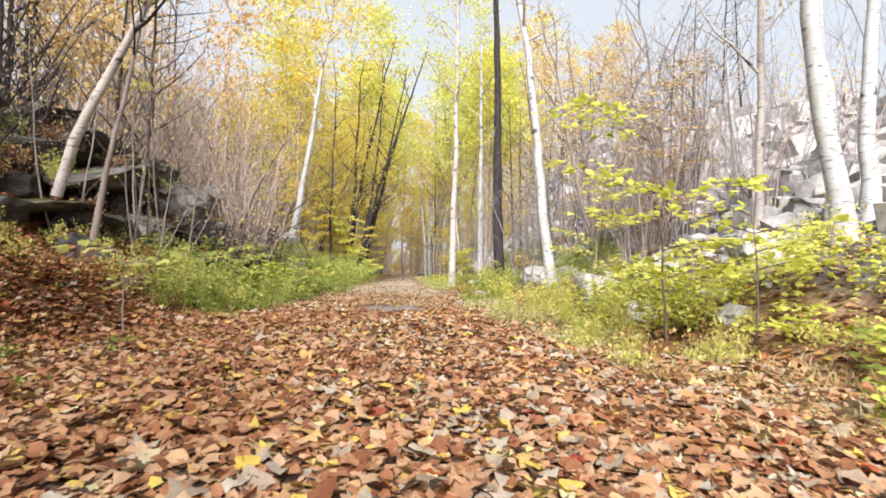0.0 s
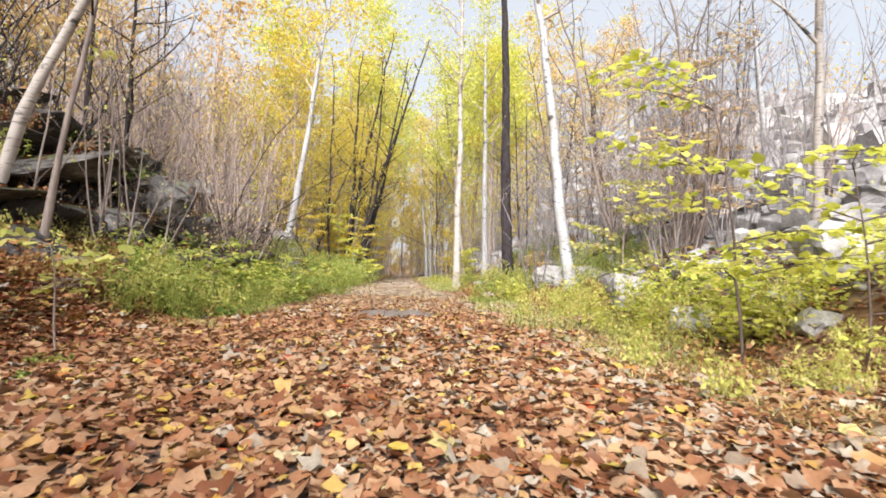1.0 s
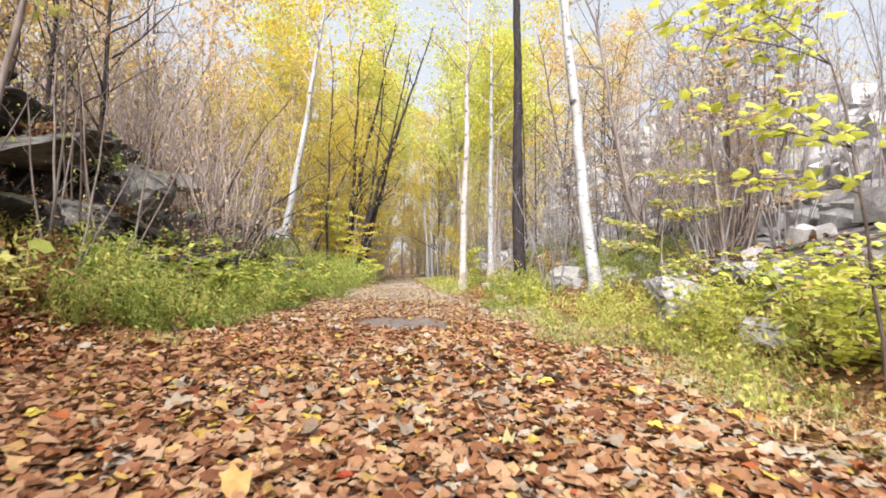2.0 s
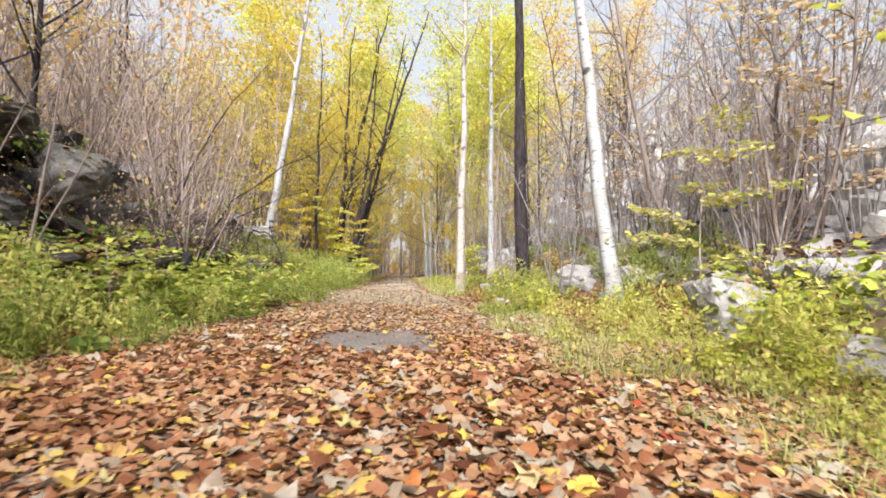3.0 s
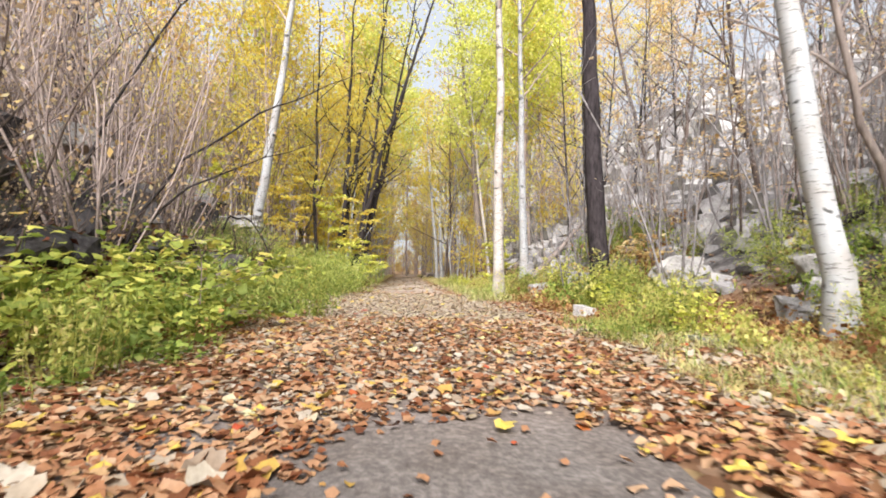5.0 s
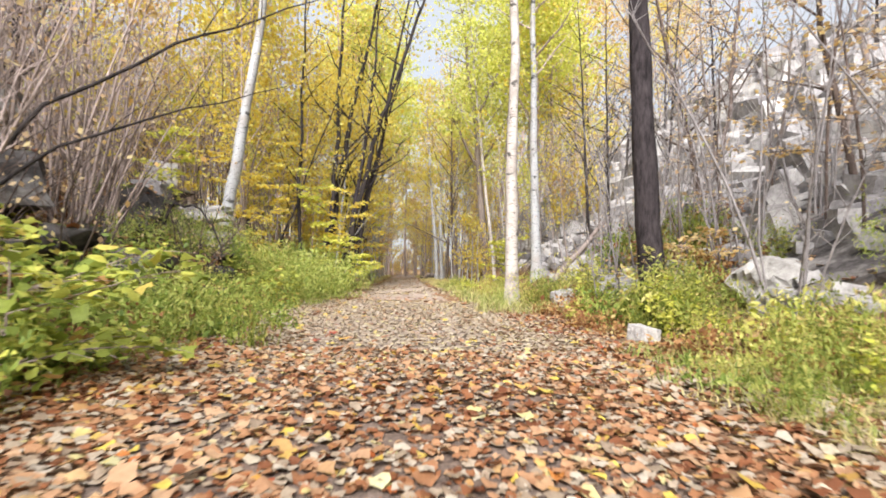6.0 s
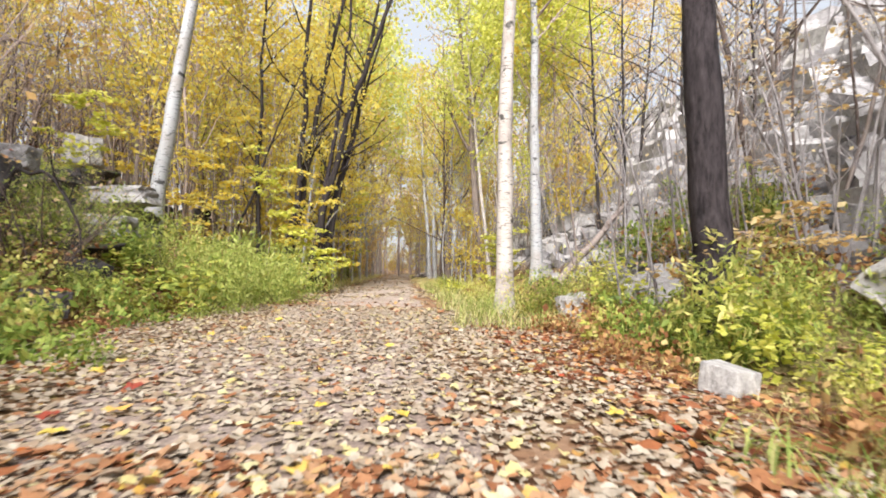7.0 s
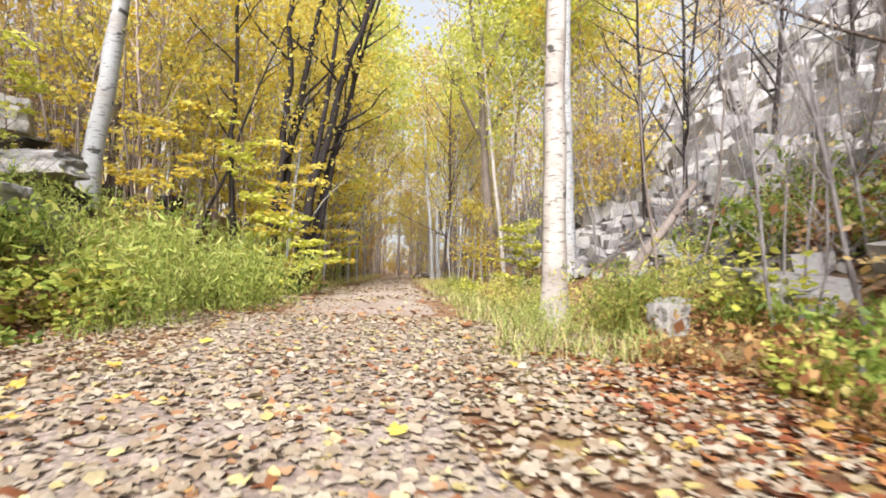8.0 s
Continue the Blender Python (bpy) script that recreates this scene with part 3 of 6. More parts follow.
def forked_tree(label, at, bark, leaf, leaf_size, seed, trunk, prongs, r0, leaves):
    """A trunk along given points that parts into prongs, each with twigs and leafy sprays."""
    rng = random.Random(seed)
    top = new("forked_tree")
    verts, faces, spots = [], [], []
    n = len(trunk) - 1
    tube(verts, faces, trunk, [r0 * (1.3 if k == 0 else 1 - 0.35 * k / n) for k in range(n + 1)], 9, 0.2)
    obj("trunk", verts, faces, bark, top, "", True)
    for tilt, length, frac in prongs:
        verts, faces = [], []
        pts = bend(rng, trunk[-1] if frac >= 1 else trunk[max(1, int(frac * n))], tilt, length, 9, 0.07, 0.03)
        rr = r0 * 0.6 * min(1, length / 6)
        tube(verts, faces, pts, [rr * (1 - 0.85 * k / 9) + 0.006 for k in range(10)], 6)
        for b in range(12):
            j = rng.randrange(3, 10)
            w = rng.uniform(0, 6.283)
            tw = bend(rng, pts[j], (math.cos(w), math.sin(w), 0.5), length * rng.uniform(0.15, 0.35), 4, 0.15, 0.04)
            tube(verts, faces, tw, [rr * 0.3, rr * 0.22, rr * 0.15, rr * 0.1, 0.004], 4)
            for q in range(max(1, leaves // (len(prongs) * 12 * 14))):
                c = tw[rng.randrange(1, 5)]
                c = (c[0] + rng.gauss(0, 0.35), c[1] + rng.gauss(0, 0.35), c[2] + rng.gauss(0, 0.25))
                for _ in range(14):
                    spots.append((c[0] + rng.gauss(0, 0.3), c[1] + rng.gauss(0, 0.3), c[2] + rng.gauss(0, 0.1)))
        obj("limb", verts, faces, bark, top, "", True)
    new("crown", big_mesh("crown", *leaf_quads(rng, spots, leaf_size), leaf)).parent = top
    top.location = (at[0], at[1], float(land(*at)))
    return tagged(top, label, "tree")


forked_tree("grey forked trunk with a lime-yellow crown bowed over the trail", (0.75, 34.2), M_BARK, M_GREEN, 0.13, 23,
            [(0, 0, -0.3), (-0.1, 0, 1.5), (-0.32, 0, 3.4), (-0.5, 0, 5.4), (-0.62, 0.05, 7.4)],
            [((-0.32, 0.05, 1), 7.0, 1), ((0.2, -0.05, 1), 7.5, 1), ((-0.7, 0.2, 1), 4.5, 0.8), ((0.75, -0.2, 1), 4.0, 0.75)], 0.19, 3400)
for k, (bx, by, lx, hgt, rad) in enumerate([(-5.42, 27.0, 0.036, 12, 0.115), (-5.55, 27.2, 0.165, 13, 0.115), (-4.8, 27.3, 0.09, 12, 0.09), (-4.95, 27.4, 0.27, 13, 0.13),
                                            (-4.72, 27.8, 0.19, 12, 0.1), (-4.85, 28.1, 0.235, 11, 0.07), (-6.96, 26.4, 0.36, 6, 0.04), (-6.1, 26.8, -0.02, 11, 0.07)]):
    tree("dark_tree", "dark slender stem of a clump fanning out from the bank", "tree", (bx, by), M_TRUNK if k % 3 == 2 else M_DARKBARK, M_GOLD, 0.11,
         "clump of dark stems", seed=30 + k, height=hgt, r0=rad, lean=(lx, 0.0), forks=9, start=0.22, leaves=420, cloud=0.5, limb=0.2, wander=0.035)
for k, (bx, by, lx) in enumerate([(-1.85, 45.6, -0.1), (-1.55, 46.0, -0.035), (-0.7, 44.5, 0.0)]):
    tree("birch_tree" if k < 2 else "grey_tree", "slender pale trunk far along the trail" if k < 2 else "grey trunk far along the trail", "tree", (bx, by), M_BIRCH if k < 2 else M_BARK, M_GOLD, 0.15,
         seed=40 + k, height=14, r0=0.15 if k < 2 else 0.26, lean=(lx, 0.0), forks=10, start=0.45, leaves=1800, cloud=0.6, limb=0.25)

# ---------- rocks ----------
def rock_mesh(seed, flat=0.8, points=16, jag=0.9, grade="block"):
    """An angular broken boulder about one metre across, its origin at the foot."""
    rng = random.Random(seed)
    bm = bmesh.new()
    if seed % 2 == 0 or grade == "rubble":
        points = 0 if grade == "rubble" else 2
        for sx in (-1, 1):
            for sy in (-1, 1):
                for sz in (-1, 1):
                    bm.verts.new((0.5 * sx * rng.uniform(0.75, 1), 0.5 * sy * rng.uniform(0.75, 1), 0.5 * flat * sz * rng.uniform(0.8, 1)))
    for _ in range(points):
        v = Vector((rng.uniform(-1, 1), rng.uniform(-1, 1), rng.uniform(-1, 1)))
        m = max(abs(v.x), abs(v.y), abs(v.z))
        v = v / m * 0.5 * rng.uniform(jag * 0.8, 1.0)
        bm.verts.new((v.x, v.y, v.z * flat))
    hull = bmesh.ops.convex_hull(bm, input=bm.verts)
    junk = [e for e in hull["geom_interior"] + hull["geom_unused"] if isinstance(e, bmesh.types.BMVert)]
    bmesh.ops.delete(bm, geom=list(set(junk)), context="VERTS")
    bmesh.ops.dissolve_limit(bm, angle_limit=radians(9), verts=bm.verts, edges=bm.edges)
    if grade != "rubble":
        bmesh.ops.bevel(bm, geom=list(bm.edges), offset=0.018, segments=1, affect="EDGES", clamp_overlap=True)
    bmesh.ops.triangulate(bm, faces=[f for f in bm.faces if len(f.verts) > 4])
    for v in bm.verts:
        v.co += Vector(noise.noise_vector(v.co * 3.1 + Vector((seed, 0, 0)))) * 0.03
    if grade in ("worn", "fine"):
        # broken steps, chipped edges and hollows
        bmesh.ops.triangulate(bm, faces=bm.faces)
        for limit in (0.34, 0.19) if grade == "worn" else (0.34, 0.19, 0.1):
            bmesh.ops.subdivide_edges(bm, edges=[e for e in bm.edges if e.calc_length() > limit], cuts=1)
            bmesh.ops.triangulate(bm, faces=[f for f in bm.faces if len(f.verts) > 3])
        at = Vector((seed * 1.7, 3.1, 0.4))
        for v in bm.verts:
            p = v.co + at
            step = math.floor(7 * (v.co.z + 0.25 * noise.noise(p * 2.3))) / 7
            v.co += Vector(noise.noise_vector(p * 2.2)) * 0.035 + Vector(noise.noise_vector(p * 7.0)) * 0.026 + Vector(noise.noise_vector(p * 17.0)) * (0.012 if grade == "fine" else 0)
            v.co.x += 0.07 * noise.noise(Vector((step * 9, seed, 0.5)))
            v.co.y += 0.07 * noise.noise(Vector((step * 9, 0.5, seed)))
    lo = min(v.co.z for v in bm.verts)
    for v in bm.verts:
        v.co.z -= lo
    me = bpy.data.meshes.new("rock")
    bm.to_mesh(me)
    bm.free()
    return me


ROCKS = [rock_mesh(100 + k, 0.55 + 0.12 * (k % 4)) for k in range(10)]
WORN = [rock_mesh(100 + k, 0.55 + 0.12 * (k % 4), grade="worn") for k in range(10)]
RUBBLE = [rock_mesh(100 + k, 0.55 + 0.12 * (k % 4), grade="rubble") for k in range(10)]
FINE = [rock_mesh(100 + k, 0.55 + 0.12 * (k % 4), grade="fine") for k in range(10)]
DARK_ROCKS = [me.copy() for me in WORN]
LEDGE_ROCKS = [me.copy() for me in FINE]
for me in LEDGE_ROCKS:
    me.materials.append(M_LEDGE)
for me in FINE:
    me.materials.append(M_BOULDER)
for me in ROCKS:
    me.materials.append(M_ROCK)
for me in DARK_ROCKS:
    me.materials.append(M_DARKROCK)


def rock(kind, pos, size, turn=(0, 0, 0), dark=False, label="", group="", name="boulder"):
    if pos[0] < -4 and pos[1] < 15:
        kind |= 1
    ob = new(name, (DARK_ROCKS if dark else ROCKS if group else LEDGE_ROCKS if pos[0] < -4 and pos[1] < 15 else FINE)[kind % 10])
    ob.location, ob.scale, ob.rotation_euler = pos, size, turn
    return tagged(ob, label, "rock", group)


PALE = "pale grey angular boulder with lichen"
DARK = "mossy slab of rock jutting from the bank, coloured dark for shade"
# single rocks: kind, x, y, z of the foot, size, turn
for kd, x, y, z, sz, tn, dk, lb in [
    (3, 2.63, 8.95, 0.05, (0.75, 0.7, 0.95), 0.4, False, "pale grey rock in the trailside weeds"),
    (1, 4.3, 9.2, 0.3, (1.9, 1.4, 1.25), 0.2, False, "large pale flat-topped boulder at the foot of the scree"),
    (5, 2.95, 7.6, 0.0, (0.7, 0.6, 0.7), 1.0, False, "pale rock half hidden by weeds"),
    (3, 3.4, 13.2, 0.1, (1.1, 0.8, 1.1), 0.7, False, PALE),
    (4, 3.0, 15.3, 0.1, (1.0, 1.0, 1.1), 0.3, False, PALE),
    (5, 2.75, 12.9, -0.05, (0.7, 0.6, 0.9), 1.3, False, PALE),
    (6, 1.35, 12.2, -0.05, (0.35, 0.3, 0.3), 0.3, False, "small pale stone at the trail's edge"),
    (7, 2.95, 16.0, 0.0, (1.4, 1.1, 1.15), 0.1, False, "large pale boulder with a flat face beside the trail"),
    (9, 1.35, 20.0, 0.0, (0.4, 0.4, 0.75), 0.2, False, "white rock in the weeds"),
    (1, 2.4, 18.9, 0.05, (0.8, 0.7, 0.5), 0.5, False, PALE),
    (7, 3.3, 5.9, 0.0, (0.7, 0.6, 0.6), 0.8, False, PALE),
    (3, 4.25, 6.7, 0.45, (1.3, 1.0, 1.2), 0.2, False, "large pale boulder behind lime-leaved saplings"),
    (9, 3.6, 6.6, 0.1, (0.9, 0.8, 0.9), 1.2, False, PALE),
    (5, 4.0, 5.7, 0.3, (0.9, 0.7, 0.8), 2.1, False, PALE),
    (1, 4.7, 7.6, 0.8, (1.2, 1.0, 1.0), 0.7, False, PALE),
    (9, 2.9, 18.0, 0.05, (0.8, 0.7, 0.55), 0.6, False, PALE),
    (4, 6.2, 8.4, 1.4, (1.7, 1.5, 1.3), 1.1, False, PALE),
    (5, 5.9, 10.2, 1.3, (1.6, 1.2, 1.4), 0.4, False, PALE),
    (6, 7.7, 15.8, 2.6, (2.0, 1.6, 1.6), 0.3, False, PALE),
    (2, -6.5, 9.6, 2.2, (2.1, 1.7, 0.5), 0.5, False, "pale grey leaf-strewn slab overhanging a dark hollow"),
    (4, -5.75, 7.3, 1.45, (1.3, 1.1, 0.42), 0.3, False, "small pale leaf-strewn slab on the rock ledge"),
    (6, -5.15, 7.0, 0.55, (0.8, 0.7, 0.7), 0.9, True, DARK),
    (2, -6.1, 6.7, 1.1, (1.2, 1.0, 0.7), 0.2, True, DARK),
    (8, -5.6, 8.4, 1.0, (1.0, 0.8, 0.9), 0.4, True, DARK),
    (0, -5.7, 9.6, 1.2, (0.9, 0.8, 0.7), 1.1, False, "grey squared rock on the leafy bank"),
    (6, -5.75, 11.0, 1.6, (0.9, 0.8, 1.0), 0.3, False, "grey squared rock on the leafy bank"),
    (4, -6.35, 12.1, 0.9, (0.6, 0.5, 0.6), 0.5, False, "small pale rock on the leafy bank"),
    (2, -5.7, 11.9, 1.2, (1.1, 0.7, 0.8), 0.6, False, "grey tilted rock in the undergrowth"),
    (8, -8.4, 17.2, 3.0, (1.3, 1.0, 0.9), 0.3, False, "grey squared rock high on the bank"),
    (0, -7.0, 19.4, 2.1, (0.55, 0.5, 0.65), 0.2, False, "small white-grey stone on the bank"),
    (4, -6.25, 20.1, 1.2, (1.1, 0.8, 0.65), 0.2, False, "pale slab in the weeds of the bank"),
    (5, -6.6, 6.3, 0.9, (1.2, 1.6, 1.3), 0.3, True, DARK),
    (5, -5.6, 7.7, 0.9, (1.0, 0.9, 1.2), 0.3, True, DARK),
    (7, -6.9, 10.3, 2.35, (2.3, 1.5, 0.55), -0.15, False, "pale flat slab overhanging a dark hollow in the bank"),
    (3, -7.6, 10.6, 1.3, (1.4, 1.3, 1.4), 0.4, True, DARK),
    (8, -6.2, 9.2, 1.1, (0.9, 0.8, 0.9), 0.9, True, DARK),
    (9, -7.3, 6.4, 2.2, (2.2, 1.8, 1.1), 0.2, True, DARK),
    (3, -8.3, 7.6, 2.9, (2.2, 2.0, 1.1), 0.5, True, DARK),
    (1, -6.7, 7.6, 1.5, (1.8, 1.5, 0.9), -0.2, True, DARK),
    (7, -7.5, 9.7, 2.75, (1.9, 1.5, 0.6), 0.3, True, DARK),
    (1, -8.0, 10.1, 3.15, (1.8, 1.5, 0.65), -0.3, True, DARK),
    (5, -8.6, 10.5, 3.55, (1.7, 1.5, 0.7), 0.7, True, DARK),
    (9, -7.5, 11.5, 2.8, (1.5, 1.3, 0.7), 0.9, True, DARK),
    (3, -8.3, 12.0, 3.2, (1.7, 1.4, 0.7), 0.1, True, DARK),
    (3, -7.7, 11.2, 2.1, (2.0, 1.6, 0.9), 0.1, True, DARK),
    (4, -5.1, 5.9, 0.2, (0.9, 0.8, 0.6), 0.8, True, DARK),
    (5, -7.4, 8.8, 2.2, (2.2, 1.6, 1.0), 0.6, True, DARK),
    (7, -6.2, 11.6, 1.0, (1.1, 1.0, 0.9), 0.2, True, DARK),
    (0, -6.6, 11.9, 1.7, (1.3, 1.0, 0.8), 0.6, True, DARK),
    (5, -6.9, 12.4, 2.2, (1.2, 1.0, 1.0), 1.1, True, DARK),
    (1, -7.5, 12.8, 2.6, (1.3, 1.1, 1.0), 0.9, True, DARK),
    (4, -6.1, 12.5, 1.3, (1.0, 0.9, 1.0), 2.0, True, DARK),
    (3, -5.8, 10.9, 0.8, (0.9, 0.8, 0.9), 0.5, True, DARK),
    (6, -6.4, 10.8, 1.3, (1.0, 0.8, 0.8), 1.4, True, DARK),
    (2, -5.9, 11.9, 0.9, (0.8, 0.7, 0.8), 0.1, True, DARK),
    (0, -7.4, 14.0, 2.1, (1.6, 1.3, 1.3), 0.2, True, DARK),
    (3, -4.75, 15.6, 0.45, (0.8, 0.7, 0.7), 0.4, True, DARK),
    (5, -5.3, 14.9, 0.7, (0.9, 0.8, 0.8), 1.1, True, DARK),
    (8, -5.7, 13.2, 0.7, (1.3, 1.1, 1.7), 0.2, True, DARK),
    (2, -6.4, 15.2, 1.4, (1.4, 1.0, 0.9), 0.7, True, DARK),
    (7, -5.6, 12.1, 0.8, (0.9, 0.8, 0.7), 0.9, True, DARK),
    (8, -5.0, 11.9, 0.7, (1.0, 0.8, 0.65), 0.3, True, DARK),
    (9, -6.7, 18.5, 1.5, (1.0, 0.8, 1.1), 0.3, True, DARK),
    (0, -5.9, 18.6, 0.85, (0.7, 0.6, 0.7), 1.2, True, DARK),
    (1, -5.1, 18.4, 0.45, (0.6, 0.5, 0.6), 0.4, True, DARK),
    (2, -7.15, 22.1, 1.9, (1.25, 0.75, 0.5), 0.06, False, "pale flat stone slab on the bank below a birch"),
    (4, -9.5, 24.2, 3.05, (0.85, 0.75, 1.35), 0.6, False, "grey squared stone block on the bank"),
    (5, -8.9, 23.6, 2.3, (1.3, 1.0, 1.0), 0.8, True, DARK),
    (3, -7.4, 22.5, 1.25, (1.5, 1.1, 0.8), 0.4, True, DARK),
]:
    tilt = 0.2 if x < -4 and y < 15 else 0.06
    rock(kd, (x, y, z - 0.12), sz, (tilt * math.sin(kd * 3 + y), tilt * math.cos(kd * 5 + x), tn), dk, lb)

rock(3, (2.25, 19.3, 0.05), (1.6, 1.0, 0.75), (0.2, -0.06, 0.25), False, "pale tilted slab low among russet weeds")
rock(8, (1.04, 15.5, -0.1), (0.3, 0.28, 0.4), (0.12, 0.1, 0.6), False, "small pale grey stone block at the trail's edge").data = ROCKS[8]
rock(8, (1.0, 19.4, -0.05), (0.3, 0.26, 0.75), (0.08, -0.1, 0.4), False, "upright white-grey stone in the trailside grass")
rock(5, (1.75, 18.0, -0.1), (0.45, 0.4, 0.36), (0.2, 0.15, 1.2), False, "grey stone under fallen leaves")

# broken blocks over the scree slope and under the cliff
rg = random.Random(5)


def scree_spot():
    y = rg.uniform(2.5, 50)
    u = (4.5 if y > 9 else 5.6) + 14 * rg.random()
    s = rg.uniform(0.22, 0.44 + 0.04 * min(u, 12)) * (1.15 if y > 20 else 0.85)
    s *= 0.55 + 0.45 * float(smooth(u, 4.5, 7.5))
    x = float(path_x(y)) + u
    size = (s * rg.uniform(0.9, 1.4), s * rg.uniform(0.9, 1.8), s * rg.uniform(0.6, 1.4))
    turn = (rg.gauss(0, 0.2), rg.gauss(0, 0.2) - 0.1, rg.gauss(0, 0.4) + rg.choice([0, 0, 1.57]))
    return x, y, u, (x, y, float(land(x, y)) - 0.3 * s), size, turn


for k in range(170):
    x, y, u, pos, size, turn = scree_spot()
    rock(rg.randrange(10), pos, size, turn, False, "pale broken block of the scree slope", "scree blocks")
scree_v, scree_l, scree_n, base = [], [], [], 0
ROCK_DATA = []
for me in RUBBLE:
    ROCK_DATA.append((np.array([v.co[:] for v in me.vertices]), [tuple(p.vertices) for p in me.polygons]))
for k in range(3000):
    x, y, u, pos, size, turn = scree_spot()
    co, polys = ROCK_DATA[rg.randrange(10)]
    m = np.array(Euler(turn).to_matrix()) * np.array(size)
    scree_v.append(co @ m.T + np.array(pos))
    for p in polys:
        scree_l.extend(base + i for i in p)
        scree_n.append(len(p))
    base += len(co)
scree_me = big_mesh("scree", np.concatenate(scree_v), scree_n, scree_l, M_ROCK)
scree_me.polygons.foreach_set("use_smooth", [False] * len(scree_me.polygons))
tagged(new("scree", scree_me), "pale grey scree of broken stone on the slope", "scree", kind="stuff")
for k in range(30):
    y = rg.uniform(9.5, 17)
    x = float(path_x(y)) - 3.3 - 1.9 * rg.random()
    s = rg.uniform(0.35, 0.75)
    rock(rg.randrange(10), (x, y, float(land(x, y)) - 0.15 * s), (s * rg.uniform(1, 1.6), s * rg.uniform(0.8, 1.3), s * rg.uniform(0.6, 1.0)),
         (rg.gauss(0, 0.15), rg.gauss(0, 0.15), rg.uniform(0, 6.3)), True, "mossy grey rock on the leafy bank", "bank rocks")
for k in range(28):
    y = rg.uniform(4, 34)
    x = float(path_x(y)) - 4.2 - 9 * rg.random()
    s = rg.uniform(0.4, 1.1)
    rock(rg.randrange(10), (x, y, float(land(x, y)) - 0.3 * s), (s * rg.uniform(1, 1.8), s * rg.uniform(0.8, 1.4), s * rg.uniform(0.5, 0.9)),
         (rg.gauss(0, 0.15), rg.gauss(0, 0.15), rg.uniform(0, 6.3)), True, "mossy grey rock on the leafy bank", "bank rocks")


for x, y, s in [(-4.9, 17.4, 0.45), (-5.6, 19.2, 0.6), (-6.2, 20.1, 0.7), (-6.6, 21.2, 0.8), (-5.8, 20.8, 0.5), (-7.2, 20.4, 0.8), (-7.0, 22.4, 0.7), (-6.3, 17.6, 0.6), (-7.6, 19.6, 0.9), (-8.2, 21.4, 0.9), (-8.6, 22.6, 0.8)]:
    rock(rg.randrange(10), (x, y, float(land(x, y)) - 0.1), (s * 1.4, s, s * 0.9), (0.1, 0.05, rg.uniform(0, 6.3)), True, "mossy grey rock on the leafy bank", "bank rocks")


# ---------- fallen wood ----------
def fallen_log(label, a, b, r, bark, seed):
    rng = random.Random(seed)
    a, b = Vector(a), Vector(b)
    verts, faces = [], []
    pts = [a.lerp(b, k / 7) + Vector((rng.gauss(0, 0.03), rng.gauss(0, 0.03), rng.gauss(0, 0.02))) for k in range(8)]
    tube(verts, faces, pts, [r * (1.1 - 0.5 * k / 7) for k in range(8)], 8)
    for k in range(3):
        p = pts[3 + k]
        tube(verts, faces, bend(rng, p, (rng.uniform(-1, 1), rng.uniform(-1, 1), 0.8), 0.5, 3, 0.2), [r * 0.3, r * 0.22, r * 0.12, 0.004], 5)
    return tagged(obj("fallen_log", verts, faces, bark, None, "", True), label, "log")


fallen_log("weathered pale log leaning on the bank beside the trail", (1.2, 21.2, 0.45), (3.1, 23.1, 2.2), 0.075, M_BARK, 1)
for label, a, b, r, bark, seed in [("dark log in a small pile at the trail's far edge", (-3.2, 46.6, 0.1), (-1.9, 46.2, 0.22), 0.1, M_DARKBARK, 2),
                                   ("grey log in a small pile at the trail's far edge", (-2.9, 46.1, 0.16), (-1.7, 46.7, 0.3), 0.09, M_BARK, 3),
                                   ("short pale log on a small pile at the trail's far edge", (-2.6, 46.0, 0.3), (-2.1, 46.8, 0.42), 0.08, M_BIRCH_TAN, 5)]:
    fallen_log(label, a, b, r, bark, seed)
fallen_log("dark fallen branch on the scree", (3.4, 13.4, 1.2), (6.4, 13.9, 2.6), 0.05, M_DARKBARK, 4)


